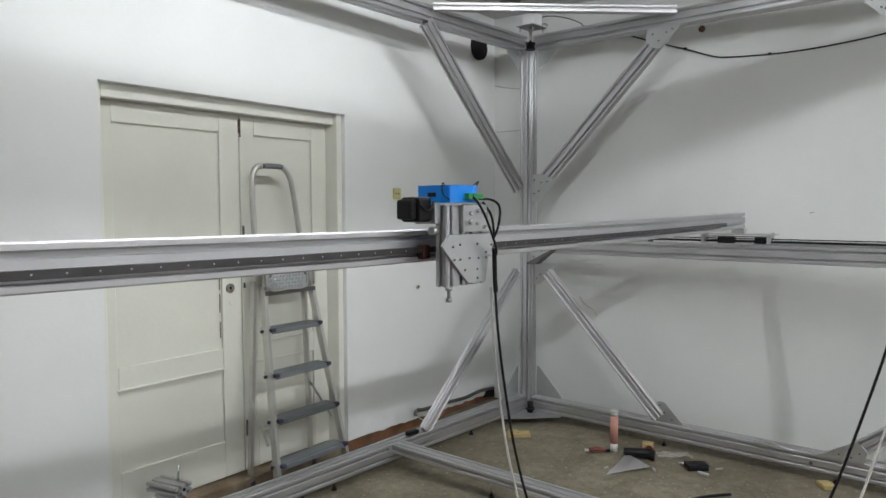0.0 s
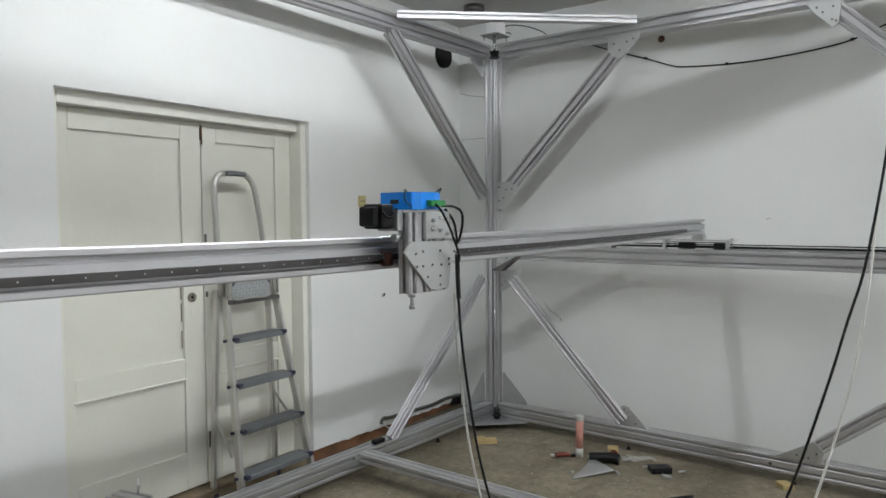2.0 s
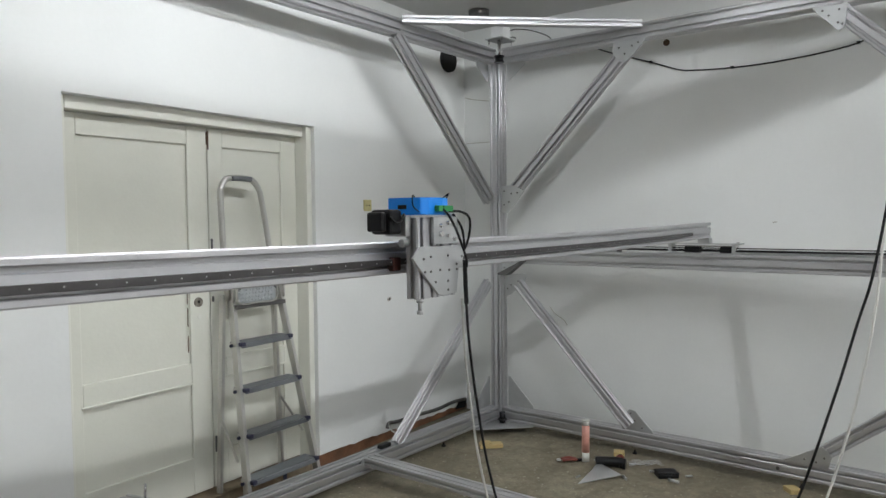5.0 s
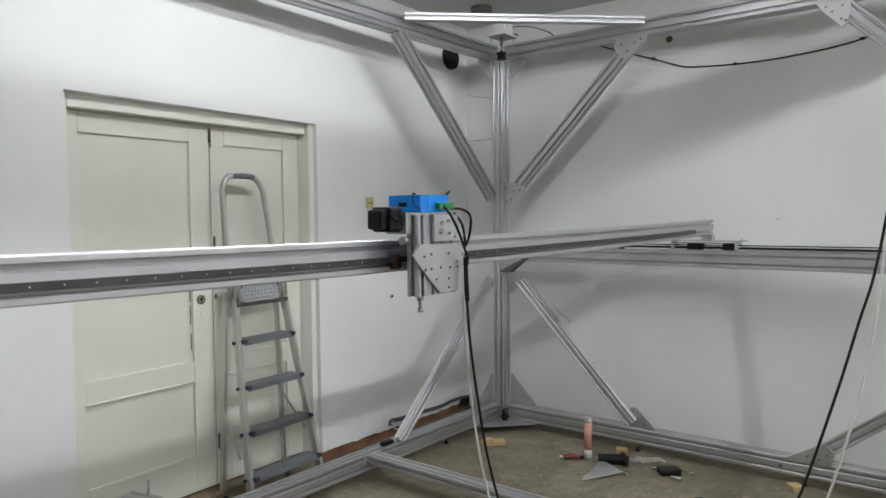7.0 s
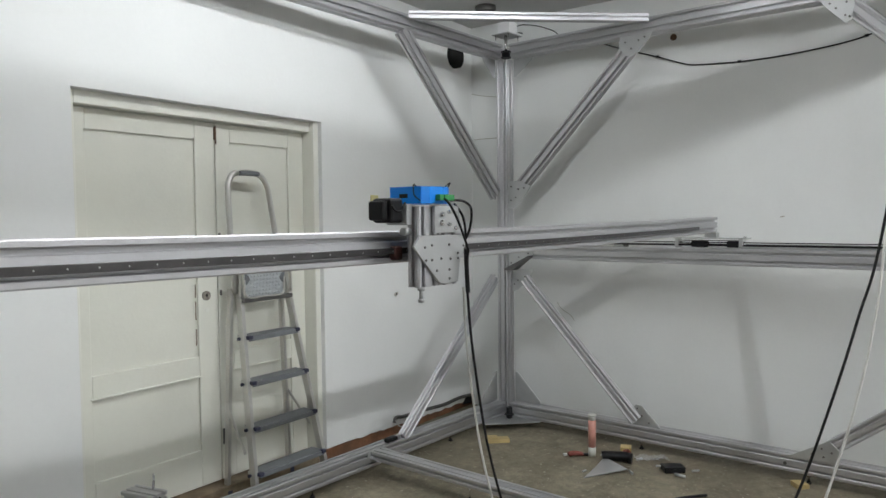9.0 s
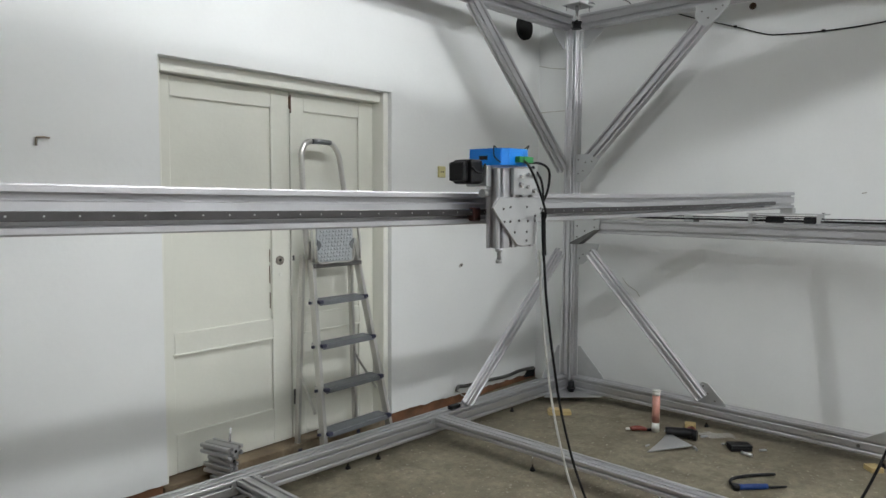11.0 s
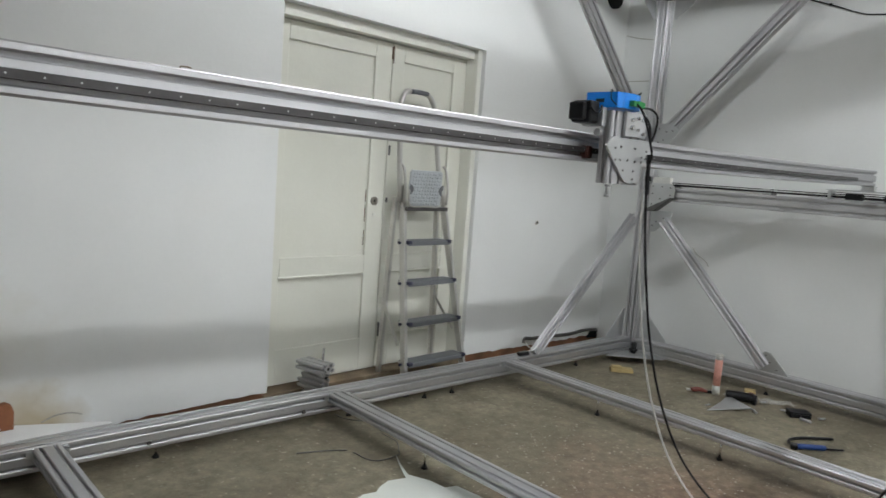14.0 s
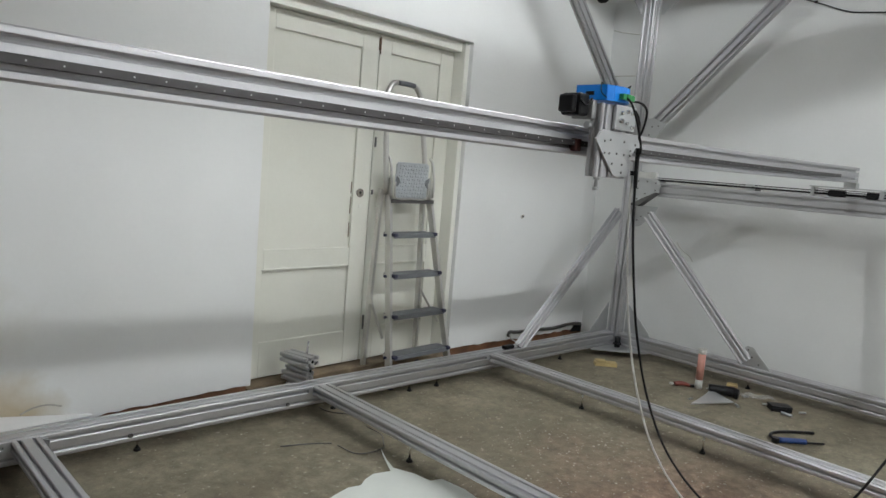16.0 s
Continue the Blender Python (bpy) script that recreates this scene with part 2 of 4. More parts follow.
def cyl(bm, p0, p1, r, seg=16, r2=None):
    side = (1, 0, 0) if abs((Vector(p1) - Vector(p0)).normalized().x) < 0.9 else (0, 1, 0)
    m = axes(p0, p1, side)
    d = (Vector(p1) - Vector(p0)).length
    r2 = r if r2 is None else r2
    ring = [[bm.verts.new(m @ Vector((q * math.cos(math.tau * i / seg), q * math.sin(math.tau * i / seg), h))) for i in range(seg)] for q, h in ((r, 0), (r2, d))]
    bm.faces.new(ring[0][::-1])
    bm.faces.new(ring[1])
    for i in range(seg):
        f = bm.faces.new((ring[0][i], ring[0][(i + 1) % seg], ring[1][(i + 1) % seg], ring[1][i]))
        f.smooth = True
    return bm


def smooth_line(pts, steps=6):
    """Points of a curve that passes through pts."""
    p = [Vector(q) for q in pts]
    p = [p[0] * 2 - p[1]] + p + [p[-1] * 2 - p[-2]]
    out = []
    for i in range(1, len(p) - 2):
        for k in range(steps):
            t = k / steps
            out.append(0.5 * (2 * p[i] + (p[i + 1] - p[i - 1]) * t + (2 * p[i - 1] - 5 * p[i] + 4 * p[i + 1] - p[i + 2]) * t * t + (3 * p[i] - p[i - 1] - 3 * p[i + 1] + p[i + 2]) * t ** 3))
    return out + [p[-2]]


def tube(bm, pts, r, seg=8, steps=6, flat=1.0):
    line = smooth_line(pts, steps) if steps > 1 else [Vector(q) for q in pts]
    side = Vector((0.31, 0.17, 0.93))
    rings = []
    for i, c in enumerate(line):
        d = (line[min(i + 1, len(line) - 1)] - line[max(i - 1, 0)]).normalized()
        s = (side - d * side.dot(d))
        if s.length < 1e-3:
            s = Vector((1, 0, 0)) - d * d.x
        s.normalize()
        side = s
        u = d.cross(s)
        rings.append([bm.verts.new(c + s * (r * flat * math.cos(math.tau * k / seg)) + u * (r * math.sin(math.tau * k / seg))) for k in range(seg)])
    for a, b in zip(rings, rings[1:]):
        for k in range(seg):
            f = bm.faces.new((a[k], a[(k + 1) % seg], b[(k + 1) % seg], b[k]))
            f.smooth = True
    bm.faces.new(rings[0][::-1])
    bm.faces.new(rings[-1])
    return bm


UNIT = 0.05


def section(nx, ny, unit=UNIT):
    """The outline of a slotted aluminium profile of nx by ny modules, about its centre."""
    w, h = nx * unit / 2, ny * unit / 2
    half, lip, wide, deep, c = 0.0055, 0.0055, 0.0140, 0.0180, 0.0035
    out = []
    for px, py, dx, dy, k, size in ((-w, -h, 1, 0, nx, 2 * w), (w, -h, 0, 1, ny, 2 * h), (w, h, -1, 0, nx, 2 * w), (-w, h, 0, -1, ny, 2 * h)):
        ix, iy = -dy, dx
        at = lambda s, d: (px + dx * s + ix * d, py + dy * s + iy * d)
        out.append(at(c, 0))
        for i in range(k):
            m = (i + 0.5) * unit
            out += [at(m - half - .0034, 0), at(m - half, .0026), at(m - half, lip), at(m - wide, lip), at(m - wide * 0.55, deep), at(m + wide * 0.55, deep), at(m + wide, lip), at(m + half, lip), at(m + half, .0026), at(m + half + .0034, 0)]
        out.append(at(size - c, 0))
    return out


def extrusion(p0, p1, nx, ny, side, unit=UNIT):
    """A slotted profile from p0 to p1; its nx modules lie along side."""
    bm = bmesh.new()
    return prism(bm, section(nx, ny, unit), (Vector(p1) - Vector(p0)).length, axes(p0, p1, side))


def mesh_of(name, bm, mat):
    me = bpy.data.meshes.new(name)
    bmesh.ops.recalc_face_normals(bm, faces=bm.faces)
    bm.to_mesh(me)
    bm.free()
    me.materials.append(mat)
    return me


def part(name, bm, mat, parent, label="", kind=""):
    ob = new(name, mesh_of(name, bm, mat))
    ob.parent = parent
    return tagged(ob, label=label, kind=kind)


def solid(name, bm, mat, label="", category="", group="", kind=""):
    return tagged(new(name, mesh_of(name, bm, mat)), label, category, group, kind)


def thing(name, label, category, m=Matrix(), group=""):
    ob = new(name)
    ob.empty_display_size = 0.05
    ob.matrix_world = m
    return tagged(ob, label, category, group)


_bolt = {}


def bolt(parent, p, normal, r=0.006, h=0.005, mat=None):
    """A socket screw head."""
    key = (tuple(round(c, 3) for c in normal), r, h)
    if key not in _bolt:
        bm = bmesh.new()
        d = Vector(normal)
        cyl(bm, (0, 0, 0), d * h, r, 10, r * 0.9)
        cyl(bm, d * (h - 0.0004), d * (h + 0.0004), r * 0.5, 6)
        _bolt[key] = mesh_of("bolt", bm, mat or DARKSTEEL)
    ob = new("bolt", _bolt[key])
    ob.location = p
    ob.parent = parent
    return ob


B = bmesh.new

# ---------------- room ----------------
HIGH = 3.06
WEST, SOUTH = -8.2, -7.0
DL, DR, DT = -3.22, -1.692, 2.134      # door opening
solid("floor", box(B(), (WEST - .2, SOUTH - .2, -.15), (.2, .35, 0)), FLOOR, "worn olive-brown concrete floor with plaster flecks", "floor", kind="structure")
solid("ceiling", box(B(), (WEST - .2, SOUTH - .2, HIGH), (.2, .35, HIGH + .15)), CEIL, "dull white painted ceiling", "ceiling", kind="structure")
solid("wall_east", box(B(), (0, SOUTH, 0), (.2, 0, HIGH)), WALL, "white painted plaster wall with faint marks", "wall", kind="structure")
solid("wall_south", box(B(), (WEST - .2, SOUTH - .2, 0), (.2, SOUTH, HIGH)), WALL, "plain white wall behind the camera", "wall", kind="structure")
solid("wall_west", box(B(), (WEST - .2, SOUTH, 0), (WEST, .35, HIGH)), WALL, "plain white wall at the far end", "wall", kind="structure")
bm = B()
box(bm, (WEST, .025, 0), (DL - .01, .33, HIGH))
box(bm, (DR + .01, .025, 0), (.2, .33, HIGH))
box(bm, (DL - .01, .025, DT + .01), (DR + .01, .33, HIGH))
north = solid("wall_north", bm, BRICKBASE, "white plastered wall with bare brown base", "wall", kind="structure")


def ragged(x0, x1, z0, z1, seed, amp=0.012, step=0.045):
    rng = random.Random(seed)
    k = max(2, int(abs(x1 - x0) / step))
    return [(x0 + (x1 - x0) * i / k, z0 + (z1 - z0) * i / k + (rng.uniform(-amp, amp) if 0 < i < k else 0)) for i in range(k + 1)]


FACE = Matrix(((1, 0, 0, 0), (0, 0, 1, 0), (0, 1, 0, 0), (0, 0, 0, 1)))     # xy of a polygon to xz of the wall, depth to +y
for pts in (ragged(WEST, DL, .05, .106, 3, .006) + [(DL, HIGH), (WEST, HIGH)],
            ragged(DR, -.0, .088, .045, 5, .006) + [(0, HIGH), (DR, HIGH)]):
    part("plaster", prism(B(), pts, .027, FACE), DAMPWALL, north, "white wall plaster with ragged lower edge")
part("plaster", box(B(), (DL, 0, DT), (DR, .027, HIGH)), WALL, north)
# plastered reveals of the door opening
for lo, hi in (((DL - .012, .026, .13), (DL, .075, DT)), ((DR, .026, .07), (DR + .012, .075, DT)), ((DL, .026, DT), (DR, .075, DT + .012))):
    part("reveal", box(B(), lo, hi), WALL, north)

# door frame and two leaves
door = thing("door_1", "cream painted panelled double door, closed, in a recess", "door", pose(0, 0, 0))
tagged(door, kind="structure")
FW = .042
bm = B()
box(bm, (DL, .062, 0.05), (DL + FW, .17, DT), .004)
part("frame_post", bm, FRAMEPAINT, door)
part("frame_post", box(B(), (DR - FW, .030, 0.076), (DR, .17, DT), .004), FRAMEPAINT, door)
part("frame_head", box(B(), (DL + FW, .0600, 2.072), (DR - FW, .17, DT), .004), FRAMEPAINT, door)
part("threshold", box(B(), (DL, .028, 0), (DR, .2, .0755), .006), DUSTYBASE, door, "scuffed dusty brown threshold")
SPLIT = -2.383


def leaf(x0, x1, stile_l, stile_r):
    """A door leaf with raised frame, two sunk panels and a ledge between them."""
    y0, y1, z0, z1 = .124, .160, .085, 2.069
    zs = ((z0, .285), (.69, .80), (1.968, z1))
    d = part("leaf", box(B(), (x0, y0 + .016, z0), (x1, y1, z1)), DOORPAINT, door)
    part("stile", box(B(), (x0, y0, z0), (x0 + stile_l, y0 + .0155, z1), .004), DOORPAINT, d)
    part("stile", box(B(), (x1 - stile_r, y0, z0), (x1, y0 + .0155, z1), .004), DOORPAINT, d)
    for a, b in zs:
        part("rail", box(B(), (x0 + stile_l, y0 + .0005, a), (x1 - stile_r, y0 + .0155, b), .004), DOORPAINT, d)
    part("ledge", box(B(), (x0 + stile_l - .01, y0 - .008, .684), (x1 - stile_r + .005, y0 + .002, .694), .002), DOORPAINT, d)
    return d


left = leaf(DL + FW + .003, SPLIT - .003, .075, .125)
right = leaf(SPLIT + .003, DR - FW - .003, .095, .12)
bm = B()
cyl(bm, (-2.462, .124, 1.125), (-2.462, .117, 1.125), .026, 20)
esc = part("escutcheon", bm, LOCKMETAL, left, "tarnished round lock plate")
part("key_hole", cyl(B(), (-2.462, .1175, 1.127), (-2.462, .1155, 1.127), .008, 10), HOLESHADE, esc)
part("lock_hole", cyl(B(), (-2.455, .125, 1.045), (-2.455, .121, 1.045), .012, 12), FRAMEPAINT, left)
bm = B()
box(bm, (SPLIT - .008, .116, 1.975), (SPLIT + .006, .125, 2.045), .002)
cyl(bm, (SPLIT - .001, .114, 1.95), (SPLIT - .001, .114, 2.05), .004)
part("flush_bolt", bm, RUST, right, "rusty iron door bolt")
for z, h in ((1.405, .06), (1.118, .03), (.28, .09)):
    part("edge_latch", box(B(), (SPLIT + .010, .117, z), (SPLIT + .022, .126, z + h), .003), DARKSTEEL, right)
for z, h in ((1.00, .1), (1.12, .07), (.86, .09)):
    part("paint_chip", box(B(), (-2.531, .1225, z), (-2.526, .1245, z + h)), RUST, left)

# ---------------- machine frame ----------------
F = Matrix.Translation((-.30, -.475, 0)) @ Matrix.Rotation(radians(-3.3), 4, "Z")
LEN, WID = 5.5, 3.25                    # frame's extent along its own x and y
Z0, Z1 = .057, .157                     # bottom rails
M0, M1 = 1.232, 1.332                   # middle rails
T0, T1 = 2.700, 2.800                   # top rails
frame_thing = thing("machine_frame", "large gantry frame of slotted aluminium profiles on feet", "machine", F)


def member(name, p0, p1, nx, ny, side, label="", parent=None):
    return part(name, extrusion(p0, p1, nx, ny, side), ALU, parent or frame_thing, label)


zc, tc_, mc = (Z0 + Z1) / 2, (T0 + T1) / 2, (M0 + M1) / 2
for nm, z in (("bottom_rail", zc), ("top_rail", tc_)):
    member(nm, (-LEN, .05, z), (-.001, .05, z), 2, 2, (0, 0, 1))
    member(nm, (.05, -WID, z), (.05, -.047, z), 2, 2, (0, 0, 1))
    member(nm, (-LEN, -WID - .052, z), (.1, -WID - .052, z), 2, 2, (0, 0, 1))
    member(nm, (-LEN - .052, -WID, z), (-LEN - .052, .1, z), 2, 2, (0, 0, 1))
POSTS = [(.046, .017), (.026, -WID - .05), (-LEN - .028, -.005), (-LEN - .028, -WID - .05)]
for i, (x, y) in enumerate(POSTS):
    if i == 0:
        part("post", extrusion((x, y, .05), (x, y, T0 - .001), 2, 2, (1, 0, 0), .045), ALU, frame_thing)
    else:
        member("post", (x, y, Z1 + .001), (x, y, T0 - .001), 1, 2, (1, 0, 0))
# middle rails that carry the moving beam
for x in (.05, -LEN - .052):
    r = member("middle_rail", (x, -WID, mc), (x, -.047, mc), 2, 2, (0, 0, 1))
    part("shaft_support", box(B(), (x - .012, -WID, M1), (x + .012, -.05, M1 + .014)), STEEL, r, "bright shaft support strip")
    bm = B()
    cyl(bm, (x, -WID, M1 + .021), (x, -.05, M1 + .021), .009, 14)
    part("shaft", bm, STEEL, r, "polished steel guide shaft")
    part("belt", box(B(), (x - .022, -WID, M1 + .034), (x - .010, -.02, M1 + .040)), RUBBER, r, "black toothed drive belt")
    part("belt", box(B(), (x - .034, -WID, M1 + .016), (x - .030, -.02, M1 + .026)), RUBBER, r)

NF = Matrix(((1, 0, 0, 0), (0, 0, -1, -.0), (0, 1, 0, 0), (0, 0, 0, 1)))   # polygon x,z, pulled towards -y
EF = Matrix(((0, 0, -1, 0), (1, 0, 0, 0), (0, 1, 0, 0), (0, 0, 0, 1)))     # polygon y,z, pulled towards -x


def brace(p0, p1, plane, unit=UNIT, back=0.0):
    """A slanting stay, two modules wide; plane: the side of the frame it lies in, back: how far behind its inner face."""
    off = (lambda a, z: (a, back + unit / 2, z)) if plane == "n" else (lambda a, z: (back + unit / 2, a, z))
    side = (0, 1, 0) if plane == "n" else (1, 0, 0)
    return part("brace", extrusion(off(*p0), off(*p1), 1, 2, side, unit), ALU, frame_thing)


def plate(pts, plane, holes, thick=.006, front=0.0):
    """A flat joining plate with screws on the inner face of a rail or post."""
    m = (NF if plane == "n" else EF).copy()
    if plane == "n":
        m[1][3] = -.001 - front
    else:
        m[0][3] = -.001 - front
    p = part("joining_plate", prism(B(), pts, thick, m, .001), PLATE, frame_thing, "milled aluminium joining plate")
    for a, z in holes:
        q = (a, -.001 - thick - front, z) if plane == "n" else (-.001 - thick - front, a, z)
        bolt(p, q, (0, -1, 0) if plane == "n" else (-1, 0, 0))
    return p


# stays beside the corner post, and those of the next bays
brace((-1.08, T0 + .0), (-.07, 1.70), "n")
brace((-1.115, Z1 + .002), (-.093, 1.091), "n", .04)
brace((-1.06, T0 + .0), (-.10, 1.72), "e", .047)
brace((-.167, 1.087), (-1.027, Z1 + .027), "e", .04)
brace((-2.20, T0 - .01), (-3.2, 1.70), "e", .047)
brace((-2.08, Z1 + .0), (-3.2, 1.06), "e", .04)
brace((-4.42, Z1), (-5.5, 1.10), "n", .04)
plate([(-.92, T0 - .001), (-1.14, T0 - .001), (-1.13, 2.675), (-1.01, 2.565), (-.965, 2.57), (-.915, 2.62)], "e", [(-.96, 2.66), (-1.05, 2.66), (-1.0, 2.615), (-1.09, 2.675)])
plate([(-.045, 1.60), (-.045, 1.80), (-.15, 1.80), (-.24, 1.76), (-.17, 1.67), (-.10, 1.60)], "e", [(-.07, 1.66), (-.07, 1.76), (-.13, 1.74), (-.18, 1.745), (-.11, 1.68)])
plate([(-.965, Z1 - .012), (-1.19, Z1 - .012), (-1.17, Z1 + .02), (-1.06, .285), (-1.02, .29), (-.97, .23)], "e", [(-1.0, .22), (-1.06, .22), (-1.11, .18), (-1.03, .265)], front=-.038)
plate([(-2.09, T0 - .001), (-2.26, T0 - .001), (-2.25, 2.575), (-2.22, 2.555), (-2.12, 2.66)], "e", [(-2.14, 2.675), (-2.22, 2.67), (-2.215, 2.60), (-2.17, 2.645), (-2.235, 2.59)])
plate([(-1.96, Z1 - .005), (-2.20, Z1 - .005), (-2.22, .225), (-2.165, .275), (-2.05, .205)], "e", [(-2.08, .185), (-2.13, .225), (-2.14, .18), (-2.18, .21)])
plate([(-.048, 1.154), (-.23, 1.154), (-.215, 1.10), (-.10, 1.00), (-.048, .985)], "e", [(-.07, 1.04), (-.10, 1.07), (-.16, 1.10)], front=-.04)
# corner webs at the foot and the head of the post
for pts in ([(-.002, Z1 + .002), (-.002, .375), (-.02, .375), (-.21, Z1 + .03), (-.22, Z1 + .002)], [(-.002, T0 - .002), (-.002, 2.57), (-.02, 2.57), (-.15, T0 - .03), (-.16, T0 - .002)]):
    m = NF.copy()
    m[1][3] = .075
    part("corner_web", prism(B(), pts, .006, m, .001), PLATE, frame_thing)
    m = EF.copy()
    m[0][3] = .075
    part("corner_web", prism(B(), [(a - .046, z) for a, z in pts], .006, m, .001), PLATE, frame_thing)
part("corner_plate", prism(B(), [(.08, .08), (-.30, -.004), (-.30, -.02), (-.02, -.30), (.08, -.30)], .006, pose(0, 0, Z0 - .007), .001), PLATE, frame_thing, "pale triangular corner plate")
# bracket between post and middle rail
rp = plate([(-.048, 1.155), (-.048, 1.36), (-.23, 1.36), (-.26, 1.32), (-.25, 1.255), (-.12, 1.155)], "e", [(-.075, 1.20), (-.075, 1.28), (-.075, 1.335), (-.15, 1.335), (-.22, 1.33), (-.22, 1.275), (-.14, 1.245)], front=.008)
bm = B()
prism(bm, [(-.05, 1.150), (-.12, 1.150), (-.25, 1.251), (-.25, 1.259), (-.05, 1.161)], .07, EF)
part("bracket_flange", bm, DARKSTEEL, rp)
# belt motor and its pulley over the corner
mot = part("motor_plate", box(B(), (-.175, -.165, T1 + .030), (.0, -.02, T1 + .036), .001), PLATE, frame_thing, "thin aluminium motor plate")
part("stepper_motor", box(B(), (-.142, -.152, T1 + .0365), (-.042, -.052, T1 + .122), .004), SILVER, mot, "square silver stepper motor")
bm = B()
cyl(bm, (-.11, -.10, T1 - .10), (-.11, -.10, T1 + .030), .012)
part("motor_shaft", bm, STEEL, mot)
for x, y in ((-.15, -.15), (-.15, -.04), (-.03, -.15)):
    part("stand_off", cyl(B(), (x, y, T1 - .002), (x, y, T1 + .0295), .004, 8), STEEL, mot)
bm = B()
for z0, z1, r in ((T0 - .03, T0 - .022, .036), (T0 - .022, T0 + .01, .030), (T0 + .01, T0 + .018, .036)):
    cyl(bm, (-.11, -.10, z0), (-.11, -.10, z1), r, 20)
part("pulley", bm, BLACK, mot, "black belt pulley")
bm = B()
tube(bm, [(-.05, -.11, T1 + .09), (.0, -.17, T1 + .115), (.06, -.27, T1 + .10), (.09, -.38, T1 + .05), (.09, -.42, T1 + .004)], .0035)
tube(bm, [(-.06, -.12, T1 + .04), (-.02, -.16, T1 + .06), (-.03, -.19, T1 + .04), (-.05, -.17, T1 + .05)], .002)
part("motor_lead", bm, RUBBER, mot)
# tie across the corner on top of the rails
tie = member("corner_tie", (-1.075, -.034, T1 - .022), (-.034, -1.120, T1 - .022), 1, 1, (0, 0, 1), "bright aluminium tie across the corner")
bm = B()
cyl(bm, (.02, .005, Z0 - .03), (.02, .005, Z0), .03, 18)
part("levelling_foot", bm, RUBBER, frame_thing)
bm = B()
cyl(bm, (-.055, -.075, Z0 + .0), (-.055, -.075, Z1 - .02), .022, 18)
cyl(bm, (-.055, -.075, Z0 + .02), (-.055, -.075, Z0 + .032), .032, 18)
part("foot_pulley", bm, BLACK, frame_thing, "black belt pulley at the post foot")

# cross bars on the floor level
BARS = (-1.375, -2.705, -4.053)
BZ = Z1 - .026
for x in BARS:
    member("floor_bar", (x, -WID, BZ), (x, -.001, BZ), 2, 1, (1, 0, 0))


def foot(x, y, top):
    bm = B()
    cyl(bm, (x, y, 0), (x, y, .010), .016, 18, .013)
    cyl(bm, (x, y, .010), (x, y, .018), .008, 12)
    f = part("levelling_foot", bm, RUBBER, frame_thing, "black levelling foot on a threaded rod")
    bm = B()
    cyl(bm, (x, y, .018), (x, y, top), .005, 10)
    cyl(bm, (x, y, top - .016), (x, y, top - .004), .012, 6)
    part("threaded_rod", bm, STEEL, f)


for x, y in ((-1.365, -.69), (-1.365, -1.43), (-2.69, -.70), (-2.69, -1.5), (-4.05, -.9), (-1.365, -2.3), (-2.69, -2.4)):
    foot(x, y, BZ - .025)
for x, y in ((-2.60, .03), (-1.84, .04), (-2.05, .05), (-3.62, .03), (-.6, .05), (-4.5, .03), (-5.2, .05)):
    foot(x, y, Z0)
for y in (-1.06, -2.06, -2.9):
    foot(.03, y, Z0)
for x in (-2.9, -3.66, -1.2, -4.25):
    bolt(frame_thing, (x, -.0005, Z0 + .028), (0, -1, 0), .011, .006)
bolt(frame_thing, (-.0005, -1.94, Z0 + .045), (-1, 0, 0), .011, .006)
for x in BARS:
    for s in (-.075, .075):
        part("angle_bracket", prism(B(), [(0, 0), (.028, 0), (0, -.028)], .03, axes((x + s, -.001, BZ + .015), (x + s, -.001, BZ - .02), (math.copysign(1, s) * -1, 0, 0)), .001), PLATE, frame_thing)
part("cable_clip", box(B(), (-1.26, .012, Z1 + .001), (-1.17, .05, Z1 + .026), .006), BLACK, frame_thing, "small black clip on the rail")

# ---------------- moving beam ----------------
YB = -1.53
BX0, BX1, BU = -LEN - .1, .062, .047      # beam's ends and module
beam = thing("gantry_beam", "long slotted aluminium beam, slightly sagging, with guide rail", "machine beam", F)
G0 = 1.431                              # underside of the beam at its ends


def sag(x):
    """How far the long beam hangs down at x, bent to fit the camera's view."""
    return .028 * (1 - min(1.0, ((x + 2.72) / 2.75) ** 2))


def sagging(pts, x0, x1, steps=28):
    """An outline in (z, y), drawn from x0 to x1 along the sagging beam."""
    bm = B()
    rings = [[bm.verts.new((x, y, z - sag(x))) for z, y in pts] for x in (x0 + (x1 - x0) * i / steps for i in range(steps + 1))]
    k = len(pts)
    for a, b in zip(rings, rings[1:]):
        for i in range(k):
            bm.faces.new((a[i], a[(i + 1) % k], b[(i + 1) % k], b[i]))
    bm.faces.new(rings[0])
    bm.faces.new(rings[-1][::-1])
    return bm


